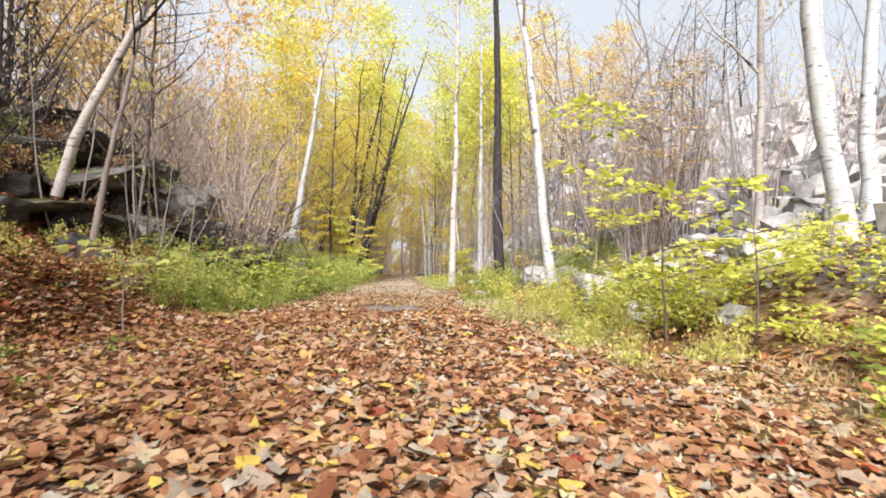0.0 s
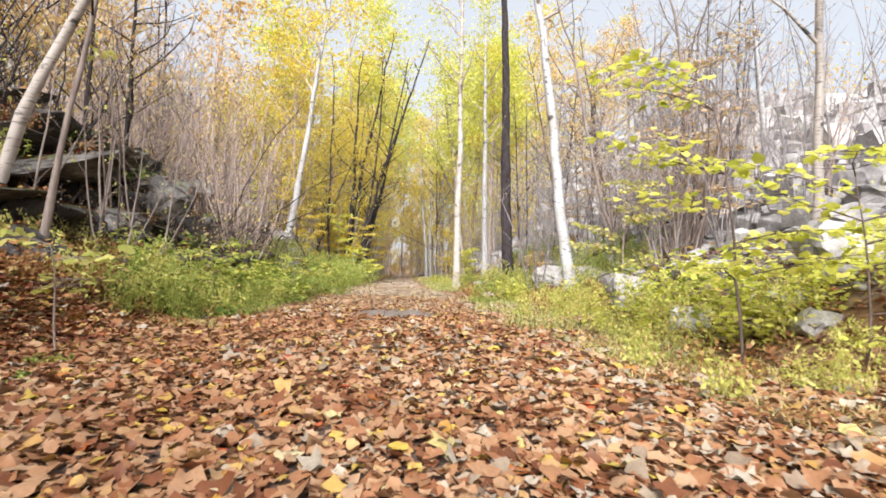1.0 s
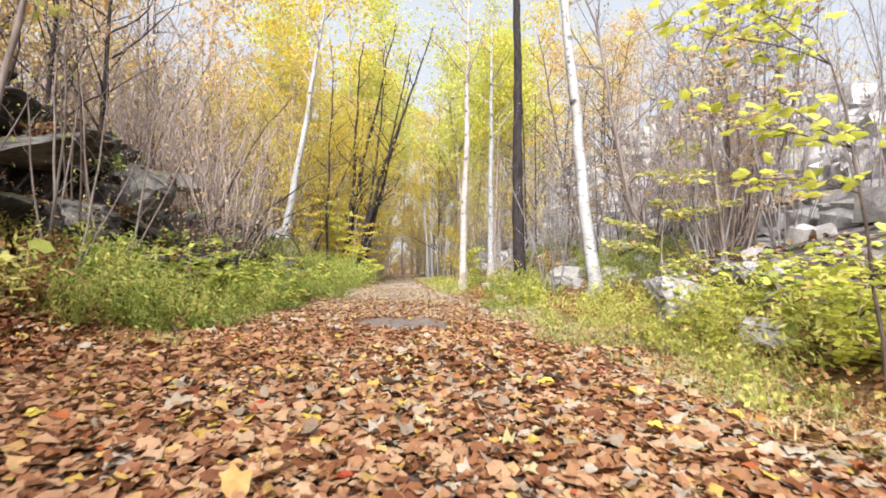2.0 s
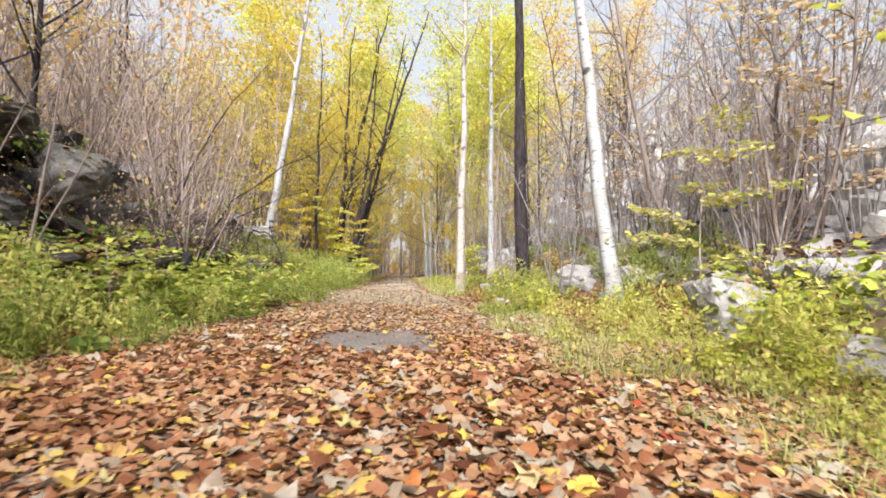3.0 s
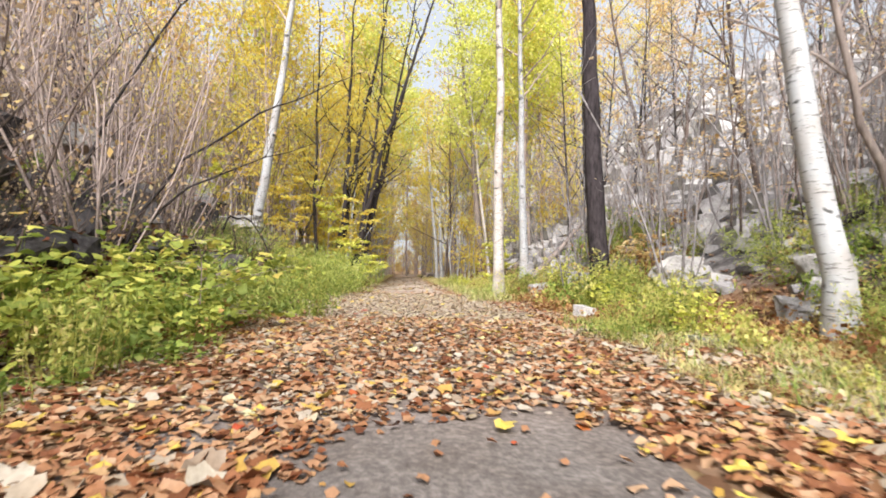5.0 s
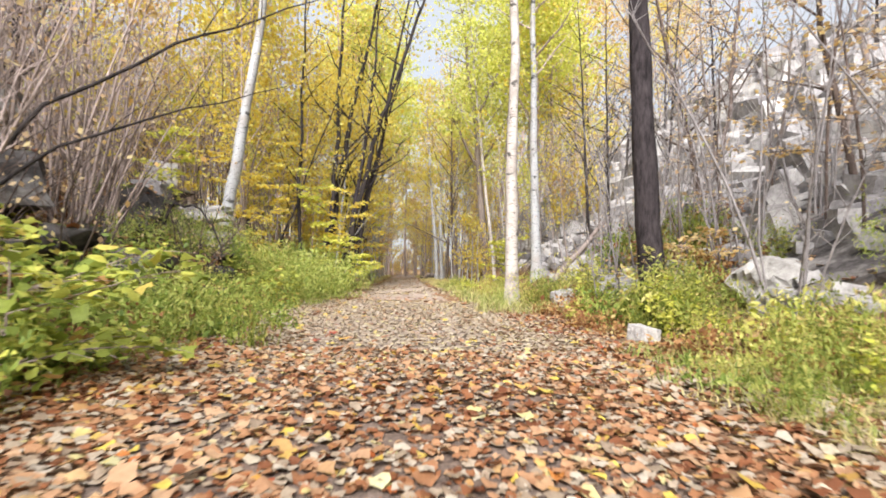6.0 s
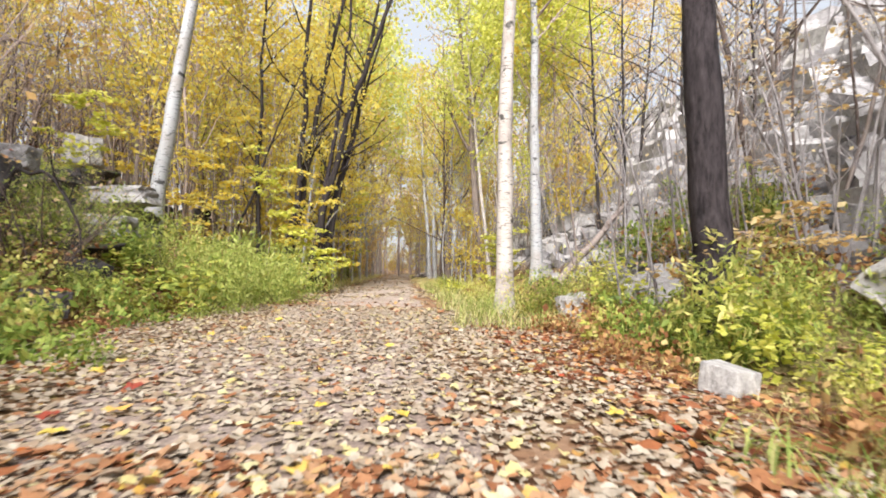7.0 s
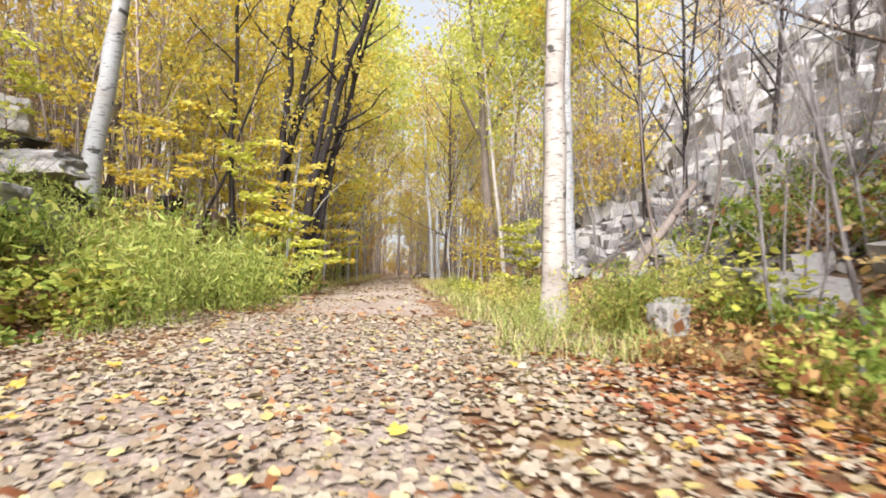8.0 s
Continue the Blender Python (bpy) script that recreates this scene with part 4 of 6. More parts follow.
# ---------- saplings and brush ----------
def sapling(label, stems, height, r0, bark, leaf, leaves, size, seed, fan=0.25, name="sapling", group="saplings", arch=0.03):
    rng = random.Random(seed)
    top = new(name)
    spots = []
    for s in range(stems):
        verts, faces = [], []
        w = rng.uniform(0, 6.283)
        tilt = rng.uniform(0.02, fan)
        h = height * rng.uniform(0.6, 1.0)
        start = Vector((math.cos(w) * 0.15 * (stems > 1), math.sin(w) * 0.15 * (stems > 1), -0.2))
        pts = bend(rng, start, (math.cos(w) * tilt, math.sin(w) * tilt, 1), h, 8, 0.07, arch)
        r = r0 * rng.uniform(0.6, 1.0)
        tube(verts, faces, pts, [r * (1 - 0.85 * k / 8) + 0.002 for k in range(9)], 4)
        for b in range(7 if stems < 7 else 5):
            j = rng.randrange(2, 9)
            v = rng.uniform(0, 6.283)
            br = bend(rng, pts[j], (math.cos(v), math.sin(v), 1.1), h * rng.uniform(0.12, 0.32), 3, 0.13, 0.08)
            tube(verts, faces, br, [r * 0.4 + 0.001, r * 0.3, r * 0.2 + 0.001, 0.002], 3)
            for t in range(1):
                v = rng.uniform(0, 6.283)
                tw = bend(rng, br[rng.randrange(1, 4)], (math.cos(v), math.sin(v), 0.9), h * 0.09, 2, 0.15)
                tube(verts, faces, tw, [r * 0.2 + 0.001, r * 0.13 + 0.001, 0.0015], 3)
            for _ in range(leaves // (stems * (7 if stems < 7 else 5))):
                p = br[rng.randrange(1, 4)]
                spots.append((p[0] + rng.gauss(0, 0.16), p[1] + rng.gauss(0, 0.16), p[2] + rng.gauss(0, 0.12)))
        obj("stem", verts, faces, bark, top, "", True)
    if spots:
        new("crown", big_mesh("crown", *leaf_quads(rng, spots, size), leaf)).parent = top
    return tagged(top, label, "sapling", group)


BRUSH = [
    sapling("multi-stemmed bare pinkish-brown brush with sparse faded leaves", 7, 5.0, 0.029, M_PINKBARK, M_PEACH, 90, 0.07, 201, 0.45),
    sapling("tall bare pinkish-brown brush with buff leaves", 6, 6.5, 0.032, M_PINKBARK, M_PEACH, 130, 0.07, 202, 0.25),
    sapling("thin grey-barked saplings with faded buff leaves", 4, 6.0, 0.024, M_BROWNBARK, M_PEACH, 160, 0.075, 203, 0.2),
    sapling("thin saplings with golden leaves", 4, 7.0, 0.028, M_BARK, M_GOLD, 700, 0.1, 204, 0.16),
    sapling("bare dark brush among pale stones", 5, 5.0, 0.03, M_GREYBARK, M_PEACH, 60, 0.07, 205, 0.4),
    sapling("thin pale saplings with lime leaves", 3, 6.5, 0.028, M_BIRCH_TAN, M_LIME, 800, 0.09, 206, 0.15),
    sapling("arching bare brush with russet leaves", 8, 3.6, 0.017, M_PINKBARK, M_ORANGE, 80, 0.07, 207, 0.55, arch=-0.03),
    sapling("low bare tangle of grey twigs", 12, 2.2, 0.012, M_BROWNBARK, M_PEACH, 120, 0.06, 208, 0.8, arch=-0.04),
    sapling("golden-leaved bushy shrub beneath the trees", 6, 3.2, 0.016, M_PINKBARK, M_GOLD, 700, 0.13, 209, 0.45),
    sapling("orange-leaved bushy shrub beneath the trees", 6, 2.8, 0.016, M_PINKBARK, M_ORANGE, 600, 0.135, 210, 0.45),
    sapling("tall bare grey brush in front of the scree", 6, 6.0, 0.024, M_GREYBARK, M_PEACH, 70, 0.07, 211, 0.25),
    sapling("crooked bare grey sapling on the stones", 3, 6.0, 0.04, M_BARK, M_YWEED, 50, 0.08, 212, 0.35),
    sapling("dark leafless thicket of branches on the rock ledge", 7, 4.2, 0.03, M_DARKBARK, M_PEACH, 50, 0.08, 213, 0.6),
    sapling("slender white birch poles with a few golden leaves", 2, 9.0, 0.055, M_BIRCH, M_GOLD, 160, 0.13, 214, 0.07),
]
FAR_BRUSH = {}
BRUSH_DATA = {}


def brush_at(pick, x, y, turn, scale=1.0, sink=0.0):
    """A copy near the walk; deep in the woods it joins the rest of its kind."""
    if y < 30 and x - float(path_x(y)) > -8.2:
        return copy_at(BRUSH[pick], x, y, turn, scale, sink)
    if pick not in BRUSH_DATA:
        BRUSH_DATA[pick] = []
        for o in BRUSH[pick].children:
            me = o.data
            BRUSH_DATA[pick].append((np.array([v.co[:] for v in me.vertices]), np.array([i for p in me.polygons for i in p.vertices]), [len(p.vertices) for p in me.polygons], me.materials[0].name))
    ca, sa, z = math.cos(turn) * scale, math.sin(turn) * scale, float(land(x, y)) - sink
    for co, loops, sizes, mat in BRUSH_DATA[pick]:
        bag = FAR_BRUSH.setdefault(mat, [[], [], [], 0])
        bag[0].append(np.stack([co[:, 0] * ca - co[:, 1] * sa + x, co[:, 0] * sa + co[:, 1] * ca + y, co[:, 2] * scale + z], -1))
        bag[1].append(loops + bag[3])
        bag[2].extend(sizes)
        bag[3] += len(co)


BRUSH_HOME = [(-9.0, 13.4), (-8.5, 14.6), (-6.9, 15.5), (-7.8, 18.8), (4.6, 17.6), (-9.0, 27.0), (4.3, 10.8), (-5.2, 12.8), (-6.6, 29.0), (4.0, 30.0), (3.6, 14.4), (4.2, 19.0), (-7.4, 8.2), (-6.2, 34.0)]
for ob, (x, y) in zip(BRUSH, BRUSH_HOME):
    ob.location = (x, y, float(land(x, y)))
rg = random.Random(8)
# on the bank
for x, y, p, s in [(-5.1, 13.1, 0, 1.0), (-4.9, 12.7, 6, 1.1), (-6.5, 15.4, 1, 0.9), (-5.6, 9.4, 2, 0.8), (-6.0, 14.5, 0, 0.9),
                   (-5.3, 15.0, 7, 1.2), (-5.2, 10.6, 7, 1.0), (-5.0, 11.5, 7, 1.1), (-6.2, 16.5, 6, 1.2)]:
    brush_at(p, x, y, rg.uniform(0, 6.28), s, 0.05)


def in_clearing(x, y):
    """The open strip of the bank in front of the leaning birch."""
    p = Vector((x, y))
    for a, b, w in [((-3.6, 13.5), (-7.3, 23.0), 1.0), ((-3.2, 17.0), (-7.3, 23.0), 1.1), ((-3.5, 18.0), (-9.2, 24.0), 0.9)]:
        a, b = Vector(a), Vector(b)
        f = max(0, min(1, (p - a).dot(b - a) / (b - a).length_squared))
        if (a.lerp(b, f) - p).length < w:
            return True
    return False


for k in range(115):
    y = rg.uniform(8.5, 36)
    x = float(path_x(y)) - 4.0 - 9 * rg.random() ** 1.2
    if (y < 14.5 and x > -7.4) or in_clearing(x, y):
        continue
    pick = rg.choice([0, 0, 1, 1, 2, 2, 3, 6, 7]) if y < 22 else rg.choice([1, 2, 3, 3, 3, 5])
    brush_at(pick, x, y, rg.uniform(0, 6.28), rg.uniform(0.75, 1.25), 0.05)
# pale brush beyond the crest of the bank
for k in range(56):
    y = rg.uniform(11, 36)
    x = float(path_x(y)) - 8.5 - 8 * rg.random()
    brush_at(rg.choice([1, 1, 2, 0]), x, y, rg.uniform(0, 6.28), rg.uniform(1.0, 1.5), 0.05)
# white poles deep in the woods
for k in range(26):
    y = rg.uniform(33, 60)
    u = -2.7 - 4.0 * rg.random() if k % 4 else 2.4 + 1.5 * rg.random()
    brush_at(13, float(path_x(y)) + u, y, rg.uniform(0, 6.28), rg.uniform(0.7, 1.15), 0.05)
# dark thicket over the mossy ledge
for x, y, s in [(-6.9, 6.9, 0.9), (-7.9, 7.2, 1.0), (-8.6, 8.6, 1.0), (-7.2, 9.4, 0.9), (-9.4, 9.6, 1.1), (-6.6, 5.6, 0.7), (-8.3, 5.9, 0.9), (-9.2, 7.2, 1.1), (-7.8, 10.6, 0.8), (-6.4, 12.6, 0.6)]:
    brush_at(12, x, y, rg.uniform(0, 6.28), s, 0.05)
# grey-pink brush that veils the lower scree
for k in range(26):
    y = rg.uniform(8, 21)
    brush_at(rg.choice([10, 0, 10, 4]), float(path_x(y)) + rg.uniform(5.6, 10), y, rg.uniform(0, 6.28), rg.uniform(0.5, 0.8), 0.05)
# russet brush at the foot of the scree behind the birch
for k in range(13):
    y = rg.uniform(10.8, 15.2)
    brush_at(rg.choice([0, 2, 2, 6]), float(path_x(y)) + rg.uniform(4.6, 7.0), y, rg.uniform(0, 6.28), rg.uniform(0.6, 0.9), 0.05)
# on the scree side
for k in range(70):
    y = rg.uniform(7, 36)
    u = 3.6 + 9 * rg.random() ** 1.3
    x = float(path_x(y)) + u
    pick = rg.choice([10, 10, 4, 11, 7, 4]) if y < 28 else rg.choice([10, 3, 4, 11, 5])
    turn, size = rg.uniform(0, 6.28), rg.uniform(0.6, 1.05)
    if y < 16 or k % 5 < 3:
        brush_at(pick, x, y, turn, size, 0.05)


for k in range(26):
    y = rg.uniform(12, 34)
    x, turn, size = float(path_x(y)) + 4.4 + 6 * rg.random(), rg.uniform(0, 6.28), rg.uniform(0.6, 1.1)
    if k % 2:
        brush_at(4, x, y, turn, size, 0.05)
# leafy understory farther along the trail
for k in range(48):
    y = 28 + 36 * rg.random()
    u = rg.choice([-1, -1, 1]) * (2.6 + 5 * rg.random() ** 1.5)
    brush_at(rg.choice([8, 8, 8, 9]), float(path_x(y)) + u, y, rg.uniform(0, 6.28), rg.uniform(0.7, 1.4), 0.05)


# thin dark saplings bowed out over the bank
for line, r in [([(-5.0, 13.2, 0.9), (-4.55, 13.8, 2.0), (-3.85, 14.4, 2.8), (-3.15, 14.8, 3.3), (-2.5, 15.1, 3.7)], 0.022),
                ([(-5.1, 13.3, 0.8), (-4.5, 13.9, 1.7), (-3.7, 14.5, 2.25), (-2.9, 14.9, 2.6)], 0.018),
                ([(-5.6, 13.0, 1.0), (-5.2, 13.4, 2.6), (-4.6, 13.7, 4.0), (-3.9, 14.0, 5.0)], 0.022),
                ([(-6.0, 18.0, 1.2), (-5.7, 18.0, 1.75), (-5.25, 17.95, 1.65), (-4.95, 17.9, 1.2), (-4.85, 17.9, 0.7)], 0.03)]:
    rng = random.Random(int(r * 1000) + len(line))
    top = tagged(new("bowed_sapling"), "thin dark leafless sapling bowed over the bank", "sapling")
    foot = Vector(line[0])
    top.location = foot
    fine = []
    for a, b in zip(line[:-1], line[1:]):
        for k in range(3):
            fine.append(Vector(a).lerp(Vector(b), k / 3) - foot + Vector((rng.gauss(0, 0.02), 0, rng.gauss(0, 0.02))))
    fine.append(Vector(line[-1]) - foot)
    fine[0].z -= 0.4
    verts, faces = [], []
    n = len(fine) - 1
    tube(verts, faces, fine, [r * (1 - 0.75 * k / n) for k in range(n + 1)], 6)
    obj("stem", verts, faces, M_DARKBARK, top, "", True)
    for k in range(4):
        verts, faces = [], []
        tube(verts, faces, bend(rng, fine[n // 2 + k], (rng.uniform(-0.3, 1), rng.uniform(-0.6, 0.6), 0.8), 0.7, 4, 0.12), [r * 0.4, r * 0.3, r * 0.22, r * 0.15, 0.002], 4)
        obj("twig", verts, faces, M_DARKBARK, top, "", True)


for k, (x, y, lx, h, r) in enumerate([(3.9, 13.0, -0.22, 7, 0.05), (5.4, 14.6, 0.22, 6.5, 0.05), (4.9, 11.4, -0.12, 7, 0.045), (5.2, 17.6, -0.2, 7, 0.06), (6.4, 19.5, 0.15, 7.5, 0.06), (4.2, 20.5, -0.16, 8, 0.06), (7.4, 16.5, -0.3, 7, 0.055), (6.0, 23.0, 0.12, 8, 0.07)]):
    tree("dark_sapling", "crooked brown leafless sapling rooted among scree stones", "tree", (x, y), M_BROWNBARK if k % 2 else M_BARK, M_PEACH, 0.08, "dark saplings on the scree", 0.1, 90 + k,
         height=h, r0=r, lean=(lx, 0.0), forks=13, start=0.2, leaves=50, cloud=0.25, limb=0.34, wander=0.05, foot=False)


# ---------- forest trees ----------
WOODS = []
for k, (lb, bark, leaf, n, size, h, r, cl) in enumerate([
    ("slim forest tree with golden autumn leaves", M_PINKBARK, M_GOLD, 1900, 0.15, 12, 0.075, 0.5),
    ("slim forest tree with orange and buff leaves", M_PINKBARK, M_ORANGE, 2100, 0.15, 11, 0.07, 0.5),
    ("slim forest tree with yellow-green leaves", M_BIRCH_TAN, M_GREEN, 3000, 0.15, 13, 0.08, 0.5),
    ("bare slim forest tree with few buff leaves", M_BROWNBARK, M_PEACH, 900, 0.12, 12, 0.07, 0.5),
    ("white birch of the woods with yellow leaves", M_BIRCH, M_GOLD, 1800, 0.14, 13, 0.085, 0.5),
    ("bare dark-stemmed forest tree", M_DARKBARK, M_PEACH, 120, 0.1, 11, 0.08, 0.4),
    ("forest tree with a high crown of lime and yellow leaves", M_PINKBARK, M_LIME, 2800, 0.15, 12, 0.08, 0.5),
]):
    y0 = 30 + 1.3 * k
    home = (float(path_x(y0)) + (-6.5 if k % 2 else 5.5) + 0.3 * k, y0)
    WOODS.append(tree("forest_tree", lb, "tree", home, bark, leaf, size, "trees of the woods", 0.1, 60 + k, height=h, r0=r, lean=(0.01 * (k - 3), 0.01),
                      forks=18, start=0.42 if k in (2, 6) else 0.16, leaves=n, cloud=cl, limb=0.3, sides=6, foot=False))


def plant(pick, x, y, sc):
    copy_at(WOODS[pick], x, y, rg.uniform(0, 6.28), sc, 0.1, (rg.gauss(0, 0.05), rg.gauss(0, 0.05)))


# unseen trees added behind the camera's start to shade the near left side
for x, y, p, s in [(-5.2, -3.5, 0, 0.9), (-6.8, -6.0, 0, 1.0), (-4.4, -7.5, 4, 1.0), (-8.0, -2.0, 1, 0.9), (-9.0, -5.0, 3, 1.0), (-2.5, -4.6, 0, 0.9), (-3.6, -5.4, 0, 1.0), (-2.7, -8.6, 0, 1.0), (-5.8, 0.2, 5, 0.9), (-3.6, -14.0, 0, 1.1)]:
    plant(p, x, y, s)
# golden trees along the bank
for k in range(18):
    y = rg.uniform(25, 60)
    x = float(path_x(y)) - 4.2 - 13 * rg.random() ** 1.2 - (2.5 if y < 24 else 0)
    if in_clearing(x, y):
        continue
    plant(rg.choice([0, 0, 0, 0, 1, 6, 4, 3] if y > 24 else [0, 1, 3, 3, 3, 5]), x, y, rg.uniform(0.75, 1.3))
for k in range(15):
    y = rg.uniform(13, 40)
    plant(rg.choice([1, 3, 3, 5, 5]), float(path_x(y)) - 9.5 - 10 * rg.random(), y, rg.uniform(0.8, 1.25))
# lime and green trees whose crowns meet over the trail
for x, y, p, s in [(0.9, 31.5, 2, 1.1), (1.2, 36.0, 6, 1.25), (0.4, 39.5, 2, 1.2), (0.6, 43.0, 6, 1.2), (-6.0, 37.5, 2, 1.2), (2.2, 29.0, 6, 1.0), (-3.9, 62.0, 0, 1.1), (-3.3, 56.5, 0, 1.0), (-4.7, 68.0, 1, 1.2), (5.0, 34.0, 0, 1.1), (6.4, 38.0, 1, 1.2), (7.6, 43.0, 0, 1.3), (3.4, 31.5, 6, 1.0), (-8.4, 27.0, 0, 1.25), (-10.5, 22.0, 1, 1.2), (-9.5, 33.0, 0, 1.4), (-0.2, 49.5, 2, 1.1),
                   (2.6, 33.5, 2, 1.1), (-6.6, 43.0, 6, 1.3), (-7.2, 48.0, 6, 1.5), (-0.6, 53.0, 2, 1.1)]:
    plant(p, x, y, s)
for x, y, p, s in [(-7.4, 25.2, 0, 0.7), (-6.7, 28.6, 0, 0.75), (-7.9, 29.5, 0, 0.9), (-10.4, 27.5, 0, 0.9), (-6.3, 32.5, 0, 0.8),
                   (-5.6, 31.0, 5, 0.9), (-6.0, 35.5, 3, 1.1), (-5.9, 38.5, 5, 1.1), (-0.9, 38.0, 3, 1.1), (-6.9, 40.0, 3, 1.4), (-6.4, 45.0, 3, 1.4), (-1.2, 46.0, 3, 1.3), (-7.6, 52.0, 3, 1.5), (-1.4, 55.0, 2, 1.3), (-7.2, 60.0, 0, 1.6), (-2.4, 63.0, 6, 1.5), (-8.3, 66.0, 0, 1.7), (-3.0, 70.0, 0, 1.7), (-8.6, 74.0, 1, 1.7)]:
    plant(p, x, y, s)
# pale lime trees that fill the gap above the dark stems
for x, y, p, sc, tn in [(-7.9, 44.5, 6, 1.5, 0.4), (-6.4, 50.5, 2, 1.5, 2.0), (-9.6, 51.0, 6, 1.6, 3.3), (-7.0, 57.5, 2, 1.7, 5.1), (-5.6, 63.0, 6, 1.7, 1.2),
                        (-6.3, 41.5, 2, 1.75, 4.2), (-7.3, 38.5, 0, 1.7, 0.9)]:
    copy_at(WOODS[p], x, y, tn, sc, 0.1)
# dark bare trees above the mossy ledge
for x, y, s in [(-5.2, 8.3, 0.6), (-5.6, 7.3, 0.55), (-4.9, 9.1, 0.6), (-4.7, 7.9, 0.5)]:
    brush_at(11, x, y, rg.uniform(0, 6.28), s, 0.05)
for x, y, p, s in [(-8.6, 11.2, 1, 0.75), (-10.2, 9.0, 1, 0.8), (-7.4, 7.0, 5, 0.6), (-8.8, 6.6, 5, 0.7), (-10.5, 12.0, 5, 0.9), (-6.9, 10.2, 5, 0.6), (-9.0, 13.0, 1, 0.8), (-11.5, 11.0, 5, 1.0), (-8.2, 9.0, 5, 0.7), (-9.4, 10.5, 5, 0.85), (-7.6, 12.5, 5, 0.8), (-9.8, 7.5, 5, 0.7)]:
    plant(p, x, y, s)
# slim white birches farther along the bank
for x, y, s in [(-5.2, 27.5, 0.6), (-6.3, 29.5, 0.65), (-5.0, 31.0, 0.6), (-7.6, 31.5, 0.7), (-4.9, 34.5, 0.65), (-5.3, 39.0, 0.75), (-5.6, 43.0, 0.8), (-6.1, 33.5, 0.75), (-6.9, 35.0, 0.8), (-5.7, 36.8, 0.8), (-6.5, 38.5, 0.85), (-6.0, 40.5, 0.9), (-7.4, 41.5, 0.9), (-6.3, 44.5, 0.9), (-7.0, 46.5, 0.95), (-6.6, 49.0, 1.0), (-1.0, 41.0, 0.8)]:
    plant(4, x, y, s)
# orange and buff trees behind the birch, and bare ones on the scree
for x, y, p, s in [(11.5, 38.0, 1, 0.9), (12.6, 41.0, 0, 0.9), (13.6, 40.0, 1, 0.95), (10.5, 41.5, 1, 0.9), (10.2, 36.5, 0, 0.75)]:
    plant(p, x, y, s)
for k in range(28):
    y = rg.uniform(22, 60)
    x = float(path_x(y)) + 4.5 + 12 * rg.random() ** 1.2 + (1.5 if y < 26 else 0)
    plant(rg.choice([2, 6, 1, 0, 0, 3] if y > 34 and x < 4 else [5, 5, 5, 3]), x, y, rg.uniform(0.5, 0.85))
# the trees that close the trail's far end
for k in range(16):
    y = rg.uniform(50, 80)
    x = float(path_x(y)) + rg.uniform(-9, 9)
    if abs(x - float(path_x(y))) < 2.2:
        continue
    plant(rg.choice([0, 0, 0, 1, 1, 4]), x, y, rg.uniform(0.45, 0.8))
for k in range(9):
    y = rg.uniform(44, 72)
    x = float(path_x(y)) + rg.choice([-1, 1]) * 2.6 + rg.gauss(0, 0.8)
    brush_at(rg.choice([2, 3, 3]), x, y, rg.uniform(0, 6.28), rg.uniform(0.6, 1.0), 0.05)


for k in range(10):
    y = 66 + 1.5 * k
    plant((0, 1, 0, 6, 1)[k % 5], float(path_x(y)) + (-1.9, 0.6, 1.8, -0.7, 2.6)[k % 5] + rg.uniform(-0.4, 0.4), y, rg.uniform(0.6, 0.95))


for k in range(18):
    y = 74 + 0.9 * k
    brush_at((8, 9, 8)[k % 3], float(path_x(y)) - 5 + (k * 3.7) % 10, y, rg.uniform(0, 6.28), rg.uniform(0.8, 1.3), 0.05)


# the distant woods, seen only as a tangle
def far_woods():
    rng = random.Random(77)
    verts, faces, spots = [], [], []
    for k in range(420):
        y = rng.uniform(48, 125)
        x = rng.uniform(-70, 70)
        if abs(x - float(path_x(y))) < (3.5 if y < 66 else 9):
            continue
        z = float(land(x, y))
        h = rng.uniform(8, 15)
        lx, ly = rng.gauss(0, 0.05), rng.gauss(0, 0.05)
        r = rng.uniform(0.05, 0.16)
        tube(verts, faces, [(x, y, z - 0.3), (x + lx * h * 0.5, y + ly * h * 0.5, z + h * 0.5), (x + lx * h, y + ly * h, z + h)], [r, r * 0.7, 0.01], 5)
        for b in range(5):
            f = rng.uniform(0.3, 0.95)
            p = (x + lx * h * f, y + ly * h * f, z + h * f)
            tube(verts, faces, bend(rng, p, (rng.uniform(-1, 1), rng.uniform(-1, 1), 0.9), h * 0.22, 3, 0.15), [r * 0.35, r * 0.25, r * 0.15, 0.01], 3)
        for _ in range(120):
            f = rng.uniform(0.05, 1.0)
            w = 1.5 * (1.1 - f) + 0.4
            spots.append((x + lx * h * f + rng.gauss(0, w), y + rng.gauss(0, w), z + h * f + rng.gauss(0, 0.5)))
    ob = tagged(obj("far_trunks", verts, faces, M_PINKBARK), "distant tangle of slim grey-brown trunks", "woods", kind="stuff")
    me = big_mesh("far_foliage", *leaf_quads(rng, spots, 0.32), M_FAR)
    return ob, tagged(new("far_foliage", me), "distant yellow and gold autumn foliage", "woods", kind="stuff")


far_woods()

for mat, (vs, ls, sizes, n) in FAR_BRUSH.items():
    me = big_mesh("far_brush", np.concatenate(vs), sizes, np.concatenate(ls), bpy.data.materials[mat])
    tagged(new("far_brush", me), "pale stems and thin leaves of brush deep in the woods", "brush", kind="stuff")

